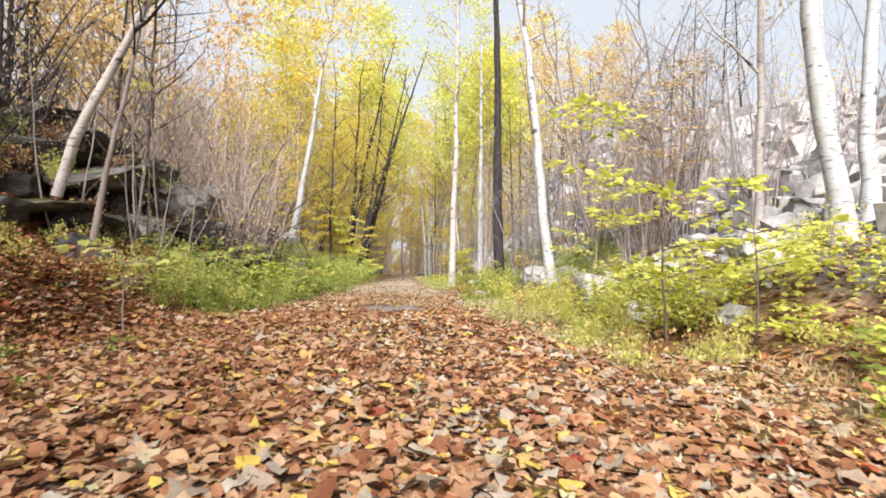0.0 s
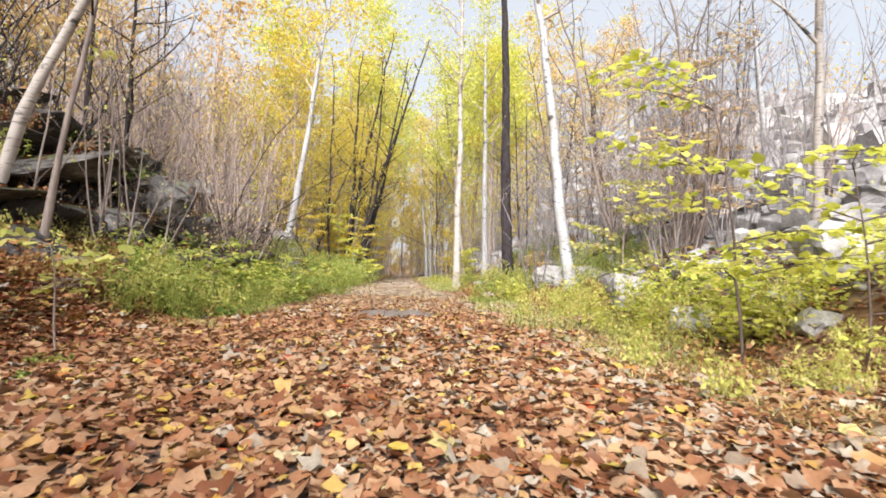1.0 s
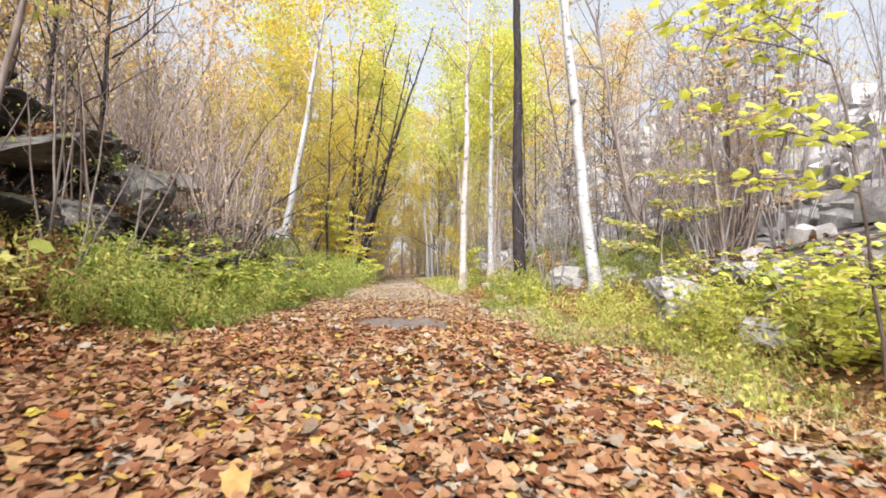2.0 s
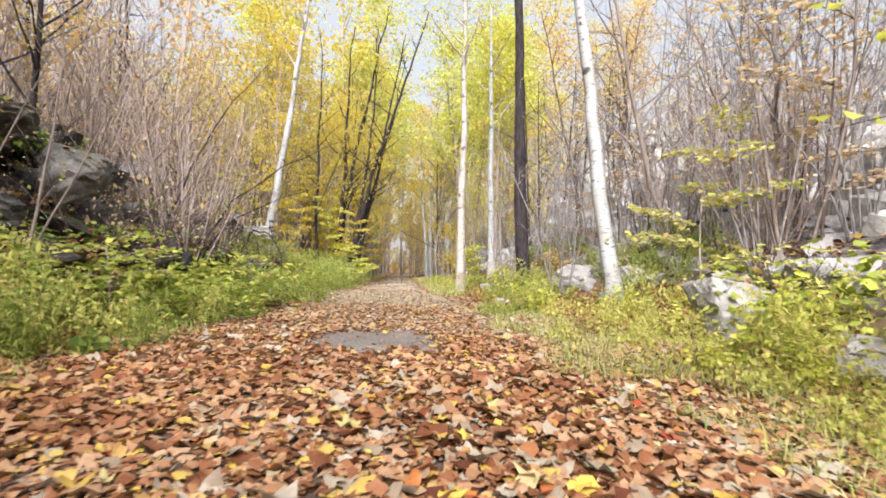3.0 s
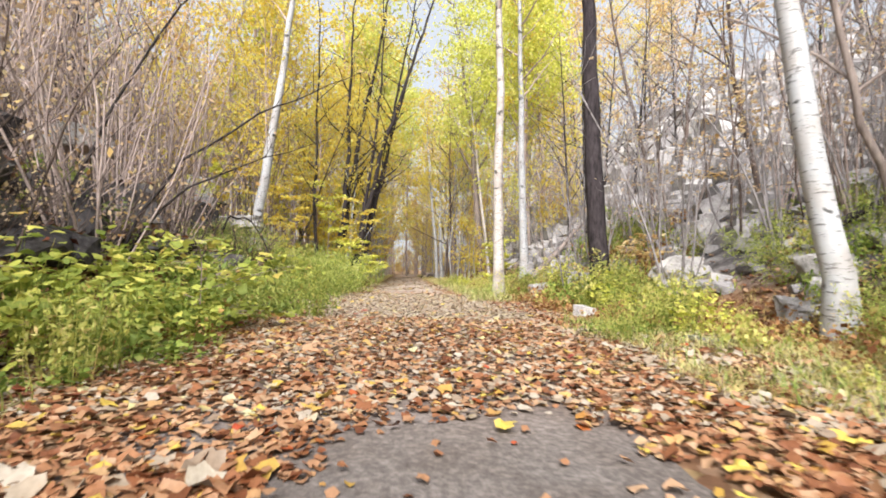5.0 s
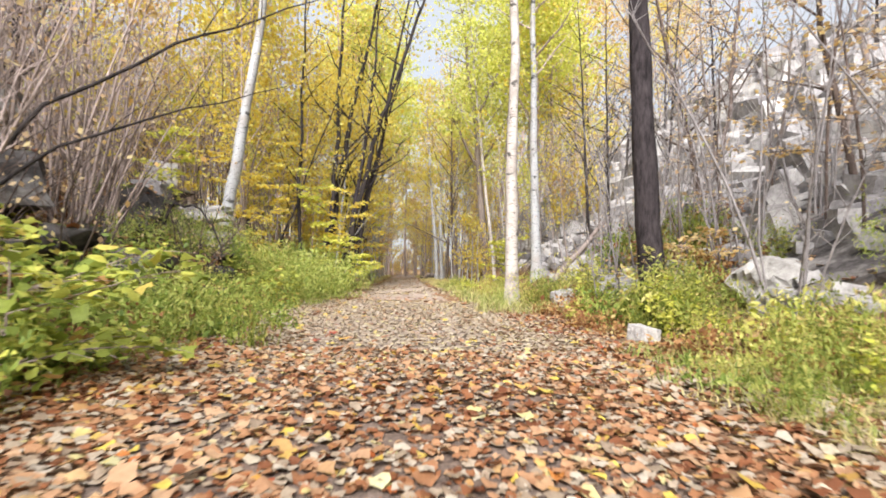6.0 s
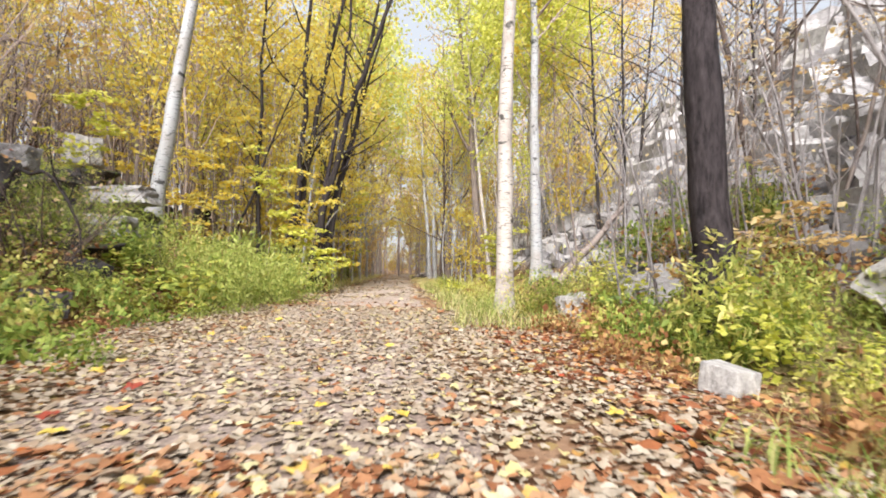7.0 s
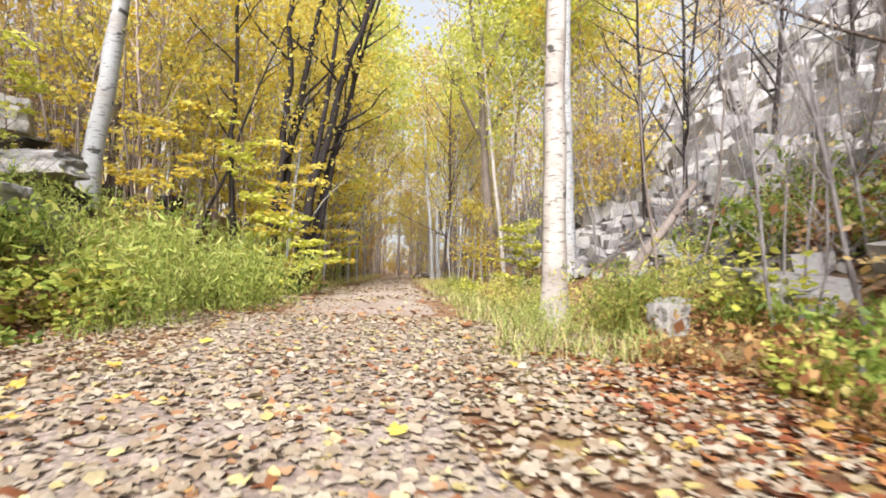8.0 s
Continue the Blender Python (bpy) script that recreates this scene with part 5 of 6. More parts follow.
# ---------- young leafy trees and weeds beside the trail ----------
def spray_sapling(label, at, height, sprays, leaf, size, seed, bark=M_PINKBARK, limbs=(), per=6):
    """A young tree with flat leafy sprays on thin arching limbs."""
    rng = random.Random(seed)
    top = new("leafy_sapling")
    verts, faces, spots = [], [], []
    stem = bend(rng, (0, 0, -0.15), (0.05, 0, 1), height, 9, 0.05)
    tube(verts, faces, stem, [(0.006 + 0.003 * height) * (1 - 0.8 * k / 9) + 0.002 for k in range(10)], 6)
    for s in range(sprays + len(limbs)):
        j = min(9, 2 + int(7.9 * (s + 0.5) / max(1, sprays)))
        w = rng.uniform(0, 6.283)
        length = rng.uniform(0.45, 1.0) * (1.2 - 0.04 * j)
        if s >= sprays:
            z, w, length = limbs[s - sprays]
            j, w = min(9, round(9 * z / height)), radians(w)
        br = bend(rng, stem[j], (math.cos(w), math.sin(w), 0.35), length, 6, 0.1, -0.05)
        tube(verts, faces, br, [0.007 * (1 - 0.12 * k) for k in range(7)], 4)
        for k in range(1, 7):
            for side in (-1, 1):
                d = Vector((-math.sin(w) * side, math.cos(w) * side, 0.05)) + Vector((math.cos(w), math.sin(w), 0)) * 0.6
                tw = bend(rng, br[k], d, 0.3 * rng.uniform(0.5, 1.1), 3, 0.1, -0.03)
                tube(verts, faces, tw, [0.003, 0.0025, 0.002, 0.0015], 3)
                for _ in range(per):
                    p = tw[rng.randrange(1, 4)]
                    spots.append((p[0] + rng.gauss(0, 0.05), p[1] + rng.gauss(0, 0.05), p[2] + rng.gauss(0, 0.025)))
    obj("stem", verts, faces, bark, top, "", True)
    new("crown", big_mesh("crown", *lobed_leaves(rng, spots, size, 0.32), leaf)).parent = top
    top.location = (at[0], at[1], float(land(*at)))
    return tagged(top, label, "sapling")


spray_sapling("slender sapling with flat sprays of lime-yellow leaves", (2.35, 5.4), 2.9, 0, M_LIME, 0.105, 301, M_BROWNBARK,
              [(2.6, 175, 1.2), (2.45, 200, 0.95), (2.75, 188, 0.8), (2.0, 180, 1.15), (1.95, 195, 0.9), (1.5, 190, 0.8), (1.45, 20, 0.9), (1.35, 330, 0.9), (1.1, 215, 0.8), (1.0, 350, 1.0)], 3)
spray_sapling("low sapling with lime-yellow leaves beside pale rocks", (2.95, 4.9), 1.6, 6, M_LIME, 0.1, 302, M_BROWNBARK, [(1.4, 180, 0.9), (1.3, 20, 0.9), (0.9, 200, 0.8)], 3)
spray_sapling("spindly seedling with a few broad pale yellow leaves", (-3.15, 4.95), 1.0, 0, M_YWEED, 0.13, 310, M_BARK, [(0.95, 200, 0.3), (0.9, 20, 0.3), (0.7, 120, 0.3)], 1)
spray_sapling("tall sapling with faded russet leaves beside the scree", (4.1, 9.7), 3.8, 11, M_PEACH, 0.085, 311, M_BROWNBARK, [(3.0, 180, 1.3), (2.7, 200, 1.2), (2.3, 160, 1.0)], 3)
for k, (x, y, h, leaf) in enumerate([(3.5, 15.4, 5.0, M_PEACH), (4.2, 16.9, 5.6, M_ORANGE), (3.4, 18.4, 5.0, M_PEACH), (4.9, 19.2, 6.0, M_ORANGE), (5.6, 15.6, 5.6, M_PEACH)]):
    spray_sapling("slim sapling with thin tan-orange leaves before the scree", (x, y), h, 15, leaf, 0.085, 340 + k, M_BROWNBARK, (), 2)
spray_sapling("sapling with faded orange leaves beside the scree", (4.7, 11.2), 4.2, 12, M_ORANGE, 0.085, 312, M_BROWNBARK, [(3.6, 180, 1.3), (3.1, 190, 1.2)], 3)
spray_sapling("low sapling with yellow-green leaves in the weeds", (2.9, 6.5), 1.0, 8, M_LIME, 0.08, 303)
spray_sapling("small yellow-leaved sapling by the scree", (3.0, 10.3), 2.4, 9, M_YWEED, 0.085, 304)
spray_sapling("small yellow-leaved sapling by the far trailside", (0.9, 27.5), 1.8, 12, M_LIME, 0.11, 305)
spray_sapling("low sapling with yellow leaves at the foot of the bank", (-3.6, 12.4), 0.9, 10, M_MAPLE, 0.1, 306, per=4)
spray_sapling("low sapling with yellow-green leaves on the bank", (-4.1, 9.6), 1.0, 9, M_MAPLE, 0.09, 307, per=4)
spray_sapling("low sapling with orange-tinted leaves beside the trail", (2.3, 17.6), 1.1, 7, M_ORANGE, 0.085, 308)
for k, (x, y, h, leaf) in enumerate([(-6.4, 24.4, 3.0, M_GOLD), (-5.5, 25.4, 3.6, M_LIME), (-7.9, 25.0, 3.2, M_GOLD), (-4.9, 26.0, 3.4, M_GOLD), (-8.7, 23.4, 2.4, M_LIME), (-4.6, 29.5, 4.0, M_GOLD), (-4.9, 32.0, 4.2, M_LIME), (-9.6, 26.0, 4.0, M_GOLD), (-6.9, 26.6, 4.4, M_GOLD), (-5.6, 28.4, 5.0, M_LIME)]):
    spray_sapling("young tree with layered sprays of yellow leaves on the bank", (x, y), h, 13, leaf, 0.13, 320 + k, M_BARK, (), 3)
spray_sapling("low yellow sapling beneath dark stems", (-4.4, 25.2), 1.8, 12, M_LIME, 0.11, 309)


def weed(label, stems, height, leaf, size, per, seed, fan=0.4, broad=False, wide=0.38):
    """A clump of leafy stalks."""
    rng = random.Random(seed)
    verts, faces, spots = [], [], []
    for s in range(stems):
        w = rng.uniform(0, 6.283)
        r = rng.uniform(0, 0.3)
        h = height * rng.uniform(0.55, 1.05)
        st = bend(rng, (math.cos(w) * r, math.sin(w) * r, -0.05), (math.cos(w) * fan * r * 3, math.sin(w) * fan * r * 3, 1), h, 4, 0.08)
        tube(verts, faces, st[::2], [0.005, 0.003, 0.001], 3)
        for _ in range(per):
            k = rng.random() ** 0.7 * 3.99
            p = st[int(k)].lerp(st[int(k) + 1], k % 1)
            spots.append((p[0] + rng.gauss(0, 0.05), p[1] + rng.gauss(0, 0.05), p[2] + rng.gauss(0, 0.02)))
    top = new("weed_clump")
    tagged(obj("stem_tuft", verts, faces, leaf, top), kind="stuff")
    leaf_data = lobed_leaves(rng, spots, size, 0.35) if broad else leaf_quads(rng, spots, size, 0.9, wide)
    new("foliage", big_mesh("foliage", *leaf_data, leaf)).parent = top
    return tagged(top, label, "weeds", "trailside weeds")


WEEDS = [
    weed("clump of green leafy weeds", 16, 0.6, M_DEEPWEED, 0.075, 22, 401, wide=0.24),
    weed("clump of feathery bright green weeds", 26, 0.75, M_WEED, 0.058, 34, 402, wide=0.13),
    weed("clump of yellowing weeds", 14, 0.5, M_YWEED, 0.055, 18, 403),
    weed("low mat of green leaves", 18, 0.3, M_DEEPWEED, 0.085, 9, 404, 0.8),
    weed("tall green and yellow leafy stalks", 10, 1.0, M_YWEED, 0.075, 26, 405, 0.2, wide=0.18),
    weed("low clump of russet and brown dead weeds", 16, 0.4, M_RUSSET, 0.06, 10, 406, 0.6),
    weed("maple seedlings with broad yellow-green leaves", 12, 0.7, M_MAPLE, 0.1, 11, 407, 0.4, True),
    weed("low broad-leaved green seedlings", 14, 0.42, M_DEEPWEED, 0.085, 8, 408, 0.7, True),
    weed("lime-yellow seedlings with small lobed leaves", 13, 0.75, M_LIME, 0.075, 12, 409, 0.5, True),
    weed("tall feathery clump of light green weeds", 30, 0.85, M_FEATHER, 0.062, 36, 410, 0.5, wide=0.12),
]
for ob, (x, y) in zip(WEEDS, [(-3.6, 9.0), (-2.9, 14.2), (1.9, 10.4), (-3.3, 8.0), (-3.8, 7.6), (2.4, 11.4), (-3.9, 10.2), (-3.4, 11.0), (2.9, 8.2), (-3.6, 13.9)]):
    ob.location = (x, y, float(land(x, y)))
WEED_DATA = []
for ob in WEEDS:
    me = [o for o in ob.children if o.name.startswith("foliage")][0].data
    WEED_DATA.append((np.array([v.co[:] for v in me.vertices]), np.array([i for p in me.polygons for i in p.vertices]), me.materials[0]))
FAR_WEEDS = {}
CLEAR = [(0.98, 15.45, 0.55), (2.1, 15.6, 0.5), (1.5, 18.1, 0.6), (1.9, 18.3, 0.6), (0.8, 16.6, 0.5)]


def put_weed(pick, x, y, scale):
    """A clump of its own beside the walk; farther off it joins the rest of its colour."""
    turn = rg.uniform(0, 6.28)
    if 15.0 < y < 19.2 and -3.7 < x - float(path_x(y)) < 0:
        if x - float(path_x(y)) > -2.4 or rg.random() < 0.4:
            return
        pick, scale = rg.choice([2, 5, 6, 3, 5, 8]), rg.uniform(0.3, 0.6)
    if any(math.hypot(x - cx, y - cy) < r for cx, cy, r in CLEAR):
        return
    if 16.6 < y < 19.5 and x > 0 and pick not in (1, 5) and rg.random() < 0.7:
        pick, scale = 5, scale * 0.9
    if y < 17.5:
        weed_at(pick, x, y, turn, scale)
        return
    join_weed(pick, x, y, scale)


def weed_at(pick, x, y, turn, scale):
    if y < 15.5 and -3.0 < x - float(path_x(y)) < 3.3:
        copy_at(WEEDS[pick], x, y, turn, scale)
    else:
        join_weed(pick, x, y, scale, turn)


def join_weed(pick, x, y, scale, turn=None):
    turn = rg.uniform(0, 6.28) if turn is None else turn
    v, l, mat = WEED_DATA[pick]
    ca, sa = math.cos(turn) * scale, math.sin(turn) * scale
    w = np.stack([v[:, 0] * ca - v[:, 1] * sa + x, v[:, 0] * sa + v[:, 1] * ca + y, v[:, 2] * scale + float(land(x, y))], -1)
    vs, ls, n = FAR_WEEDS.setdefault(mat.name, [[], [], 0])
    vs.append(w)
    ls.append(l + n)
    FAR_WEEDS[mat.name][2] = n + len(v)


rg = random.Random(21)
for k in range(150):
    y = 7.6 + 26 * rg.random() ** 1.2
    u = -1.75 - 2.4 * rg.random()
    if y < 10.5 and rg.random() < 0.45:
        put_weed(rg.choice([5, 5, 2, 7]), float(path_x(y)) + u - 0.3, y, rg.uniform(0.5, 0.9))
        continue
    if 10.5 <= y < 15 and (u < -3.3 or rg.random() < 0.35):
        continue
    put_weed(rg.choice([0, 0, 5, 7, 7, 2, 6, 3] if 11 < y < 15.5 else [0, 1, 5, 9, 0, 7, 4, 6, 5, 2]), float(path_x(y)) + u, y, rg.uniform(0.6, 1.05) if y < 15 else rg.uniform(0.75, 1.4))
for k in range(30):
    y = rg.uniform(5.0, 9.5)
    put_weed(rg.choice([2, 5, 5, 5, 4]), float(path_x(y)) - rg.uniform(3.0, 4.6), y, rg.uniform(0.5, 0.9))
for k in range(130):
    y = 3.6 + 28 * rg.random() ** 1.1
    u = 2.0 + 2.0 * rg.random() + (0.3 if 13 < y < 19 else 0)
    if y < 11:
        put_weed(rg.choice([2, 2, 5, 4, 2]), float(path_x(y)) + u + 0.25, y, rg.uniform(0.35, 0.7))
    else:
        put_weed(rg.choice([9, 2, 2, 1, 4, 5, 5, 8]), float(path_x(y)) + u, y, rg.uniform(0.45, 0.9))
for k in range(44):
    y = rg.uniform(5.2, 12.5)
    put_weed(rg.choice([2, 2, 4, 5, 5, 8]), float(path_x(y)) + 2.9 + 1.4 * rg.random(), y, rg.uniform(0.55, 0.95))
# weeds thick about the dark trunk and the boulders
for k in range(50):
    y = rg.uniform(13.2, 21)
    u = 2.6 + 1.3 * rg.random()
    put_weed(rg.choice([1, 1, 9, 4, 4, 5, 5, 5, 8, 2]), float(path_x(y)) + u, y, rg.uniform(0.75, 1.25))
for k in range(26):
    put_weed(rg.choice([2, 6, 4, 8, 8]), rg.uniform(2.3, 4.6), rg.uniform(2.2, 6.5), rg.uniform(0.5, 0.9))
# undergrowth up the bank
for k in range(46):
    y = rg.uniform(9, 24)
    put_weed(rg.choice([0, 7, 6, 5, 5]), float(path_x(y)) - rg.uniform(3.8, 6.8), y, rg.uniform(0.6, 1.0))
for k in range(16):
    y = rg.uniform(9, 22)
    brush_at(7, float(path_x(y)) - rg.uniform(3.4, 5.6), y, rg.uniform(0, 6.28), rg.uniform(0.5, 0.9), 0.05)
for x, y, s in [(-4.3, 8.7, 1.5), (-4.7, 9.3, 1.7), (-4.1, 9.2, 1.4), (-4.9, 8.6, 1.3), (-4.5, 10.1, 1.5), (-3.8, 11.6, 1.2), (-3.6, 12.2, 1.1), (-4.2, 11.0, 1.3),
                (2.45, 7.7, 1.0), (2.8, 8.6, 1.0), (3.3, 8.2, 1.2), (3.0, 6.6, 1.1), (3.4, 7.2, 1.1), (3.2, 9.4, 1.0)]:
    put_weed(6 if x > 0 else rg.choice([6, 6, 5, 2]), x, y, s * (1 if x > 0 else 0.75))
for x, y, p, s in [(-4.6, 14.6, 5, 1.0), (-5.0, 15.2, 6, 1.0), (-4.7, 15.9, 2, 1.0), (-5.4, 16.2, 0, 1.2), (-4.9, 16.8, 6, 1.1), (-5.5, 17.3, 1, 1.2), (-4.4, 15.3, 5, 1.0), (-4.5, 17.5, 2, 1.1),
                   (1.5, 16.2, 4, 1.1), (1.85, 16.35, 9, 1.1), (2.15, 16.5, 1, 1.2), (1.4, 16.65, 1, 1.0), (1.75, 15.2, 1, 1.1), (2.0, 16.0, 4, 1.0), (1.6, 16.3, 0, 1.0), (1.9, 16.9, 1, 0.9), (2.2, 14.0, 5, 1.2), (1.5, 14.2, 5, 0.9), (2.9, 18.0, 5, 1.3), (2.4, 17.2, 5, 1.0), (1.9, 19.4, 5, 1.2), (1.2, 16.6, 1, 1.0), (1.5, 17.3, 4, 0.9), (0.95, 17.9, 4, 0.8)]:
    put_weed(p, x, y, s)
# tall feathery clumps at the foot of the bank
for x, y, s in [(-3.9, 19.6, 1.5), (-4.3, 20.4, 1.7), (-3.7, 21.2, 1.4), (-4.5, 21.6, 1.6), (-3.8, 22.6, 1.5), (-4.9, 20.6, 1.6)]:
    put_weed(9, x, y, s)
for x, y, p, s in [(0.85, 16.75, 5, 0.8), (1.15, 17.1, 0, 0.9), (0.75, 17.3, 6, 0.5), (1.35, 17.55, 0, 1.0), (1.1, 17.9, 5, 0.9), (1.6, 17.5, 5, 1.0), (1.75, 18.5, 0, 0.8), (1.3, 18.4, 5, 0.9), (2.5, 17.9, 0, 0.9), (1.5, 19.2, 0, 0.7)]:
    join_weed(p, x, y, s)
for x, y, p, s in [(0.75, 16.5, 5, 0.6), (0.95, 16.95, 0, 0.5), (0.6, 16.9, 5, 0.45), (1.25, 16.8, 0, 0.8), (1.45, 17.2, 5, 0.9), (1.7, 17.1, 0, 1.0), (1.9, 17.7, 5, 0.9), (-4.3, 17.2, 5, 0.6), (-4.6, 17.8, 5, 0.7), (-4.2, 18.2, 3, 0.7), (-4.7, 18.6, 5, 0.7), (-4.1, 18.9, 6, 0.5), (-4.5, 19.3, 2, 0.6), (-5.0, 18.3, 0, 0.7)]:
    join_weed(p, x, y, s)
for k in range(26):
    y = rg.uniform(12.6, 16.4)
    u = -2.0 - 1.7 * rg.random()
    weed_at(rg.choice([0, 7, 3, 1, 0, 6]), float(path_x(y)) + u, y, rg.uniform(0, 6.28), rg.uniform(0.45, 0.75) * (0.7 if u > -2.4 else 1.15))
for k in range(22):
    join_weed(rg.choice([0, 0, 5, 5, 1]), rg.uniform(2.6, 4.6), rg.uniform(18.6, 22), rg.uniform(1.1, 1.7))
for k in range(7):
    brush_at(rg.choice([6, 7]), rg.uniform(2.8, 4.8), rg.uniform(18.8, 22), rg.uniform(0, 6.28), rg.uniform(0.4, 0.6), 0.05)
for k in range(16):
    join_weed(rg.choice([5, 5, 5, 2, 1]), rg.uniform(2.4, 3.8), rg.uniform(16.8, 20.2), rg.uniform(0.7, 1.1))
# low growth over the open strip of the bank
for k in range(52):
    f = rg.random()
    x, y = -3.9 - 4.2 * f + rg.gauss(0, 0.6), 15.6 + 6.6 * f + rg.gauss(0, 1.0)
    join_weed(rg.choice([5, 2, 2, 0, 6, 6, 1, 9]), x, y, rg.uniform(0.6, 1.05))
for k in range(9):
    f = rg.random()
    brush_at(7, -4.6 - 4.0 * f, 16.4 + 6.0 * f + rg.gauss(0, 0.7), rg.uniform(0, 6.28), rg.uniform(0.35, 0.6), 0.05)
# drooping stalks and low leaves at the foot of the bank
for x, y, p, s in [(-4.1, 6.6, 4, 0.95), (-3.9, 7.0, 1, 0.8), (-3.8, 7.4, 4, 0.9), (-3.5, 7.7, 1, 0.9), (-4.3, 7.2, 0, 0.8), (-3.2, 7.9, 4, 0.8), (-3.0, 8.4, 1, 0.8), (-4.4, 6.3, 5, 0.8), (-4.5, 6.8, 2, 0.8),
                   (-2.6, 4.0, 3, 0.35), (-2.9, 4.6, 3, 0.4), (-3.3, 3.8, 7, 0.4), (-2.4, 2.9, 3, 0.3),
                   (-4.0, 14.6, 0, 1.1), (-4.3, 15.2, 7, 1.2), (-4.5, 14.2, 0, 1.2), (-4.1, 15.9, 0, 1.0), (-4.6, 16.4, 7, 1.2), (-4.9, 15.3, 0, 1.2), (-3.9, 13.8, 7, 1.1), (-4.4, 13.4, 0, 1.2), (-4.8, 14.7, 7, 1.3), (-5.1, 16.0, 0, 1.2), (-3.6, 14.9, 3, 1.0), (-3.7, 15.6, 3, 0.9),
                   (-3.5, 9.8, 3, 0.7), (-3.2, 10.2, 7, 0.6), (-3.6, 9.2, 3, 0.7), (-3.0, 10.9, 7, 0.6), (0.55, 12.9, 3, 0.6), (0.8, 13.2, 2, 0.4), (0.95, 12.7, 3, 0.7), (1.05, 13.5, 2, 0.45), (0.75, 13.7, 3, 0.5)]:
    weed_at(p, x, y, rg.uniform(0, 6.28), s)
# maple seedlings on the bank, and growth about the foot of the trailside birch
for x, y, p, s in [(-3.6, 11.0, 6, 1.0), (-3.9, 11.5, 6, 1.1), (-4.2, 11.9, 6, 1.1), (-3.4, 11.7, 6, 0.9), (-4.0, 12.5, 6, 1.1), (-4.4, 11.2, 6, 1.1), (-4.6, 12.4, 6, 1.1), (-3.7, 12.9, 6, 0.9),
                   (3.3, 13.4, 1, 0.9), (3.8, 13.0, 9, 0.9), (3.6, 14.0, 2, 1.0), (4.1, 13.7, 1, 1.0), (3.2, 14.4, 9, 0.9), (4.4, 14.6, 0, 1.1), (3.9, 12.3, 1, 1.0), (4.0, 11.5, 2, 1.0), (3.7, 14.9, 1, 1.0), (4.5, 12.8, 0, 1.1),
                   (2.2, 11.3, 1, 0.7), (2.5, 11.6, 9, 0.6), (2.85, 11.9, 1, 0.8), (2.3, 12.5, 5, 0.7), (2.0, 12.0, 2, 0.6), (2.9, 12.6, 0, 0.8), (3.2, 12.1, 1, 0.8), (2.6, 13.0, 5, 0.9), (2.1, 13.2, 2, 0.7), (3.1, 11.2, 9, 0.7), (2.7, 10.9, 2, 0.7), (3.4, 12.9, 0, 0.9), (2.4, 13.8, 5, 0.8), (3.5, 11.6, 1, 0.9), (3.0, 13.6, 9, 0.8)]:
    weed_at(p, x, y, rg.uniform(0, 6.28), s)
# dead weeds rooted on the slabs of the bank
for x, y, z, p, s in [(-5.9, 6.4, 1.95, 5, 0.7), (-6.5, 6.8, 1.98, 5, 0.9), (-5.5, 7.0, 1.95, 2, 0.5), (-6.6, 7.6, 2.3, 5, 0.9), (-7.2, 7.3, 2.3, 0, 0.8), (-6.2, 7.9, 2.2, 6, 0.6), (-7.0, 6.2, 2.9, 5, 0.9),
                      (-5.0, 6.0, 0.75, 5, 0.6), (-7.1, 8.9, 2.9, 5, 1.0), (-7.7, 8.6, 2.9, 0, 0.8), (-6.3, 11.8, 1.7, 5, 0.8), (-6.7, 12.2, 2.4, 0, 0.8), (-7.3, 11.2, 2.8, 5, 0.9)]:
    copy_at(WEEDS[p], x, y, rg.uniform(0, 6.28), s).location.z = z - 0.08

for x, y, z, s in [(-6.4, 7.4, 2.0, 0.55), (-7.2, 7.9, 2.5, 0.6), (-7.6, 9.0, 2.9, 0.6), (-6.9, 8.6, 2.3, 0.5), (-6.9, 6.3, 2.5, 0.6), (-8.2, 8.0, 3.2, 0.7), (-6.5, 11.6, 2.0, 0.5), (-7.4, 12.4, 2.8, 0.6), (-5.9, 12.6, 1.3, 0.5), (-7.2, 14.0, 2.8, 0.6), (-5.4, 9.0, 1.1, 0.45), (-5.3, 7.7, 1.2, 0.4)]:
    copy_at(BRUSH[7], x, y, rg.uniform(0, 6.28), s).location.z = z - 0.1
for x, y, z, p, s in [(-7.4, 8.2, 2.6, 3, 1.2), (-7.9, 9.4, 3.0, 3, 1.3), (-7.0, 9.9, 2.75, 0, 0.7), (-6.2, 9.3, 2.6, 5, 0.6), (-7.0, 11.6, 2.6, 3, 1.2), (-6.6, 12.9, 2.2, 7, 1.0), (-6.1, 13.6, 1.8, 3, 1.1), (-7.6, 13.2, 3.0, 7, 1.1), (-5.5, 13.4, 1.3, 7, 1.0), (-5.8, 10.4, 1.5, 5, 0.9), (-5.4, 11.2, 1.2, 3, 1.0)]:
    copy_at(WEEDS[p], x, y, rg.uniform(0, 6.28), s).location.z = z - 0.08
for name, (vs, ls, n) in FAR_WEEDS.items():
    loops = np.concatenate(ls)
    me = big_mesh("far_weeds", np.concatenate(vs), [3] * (len(loops) // 3), loops, bpy.data.materials[name])
    tagged(new("far_weeds", me), "leafy weeds in green, yellow and russet along the trail", "weeds", kind="stuff")


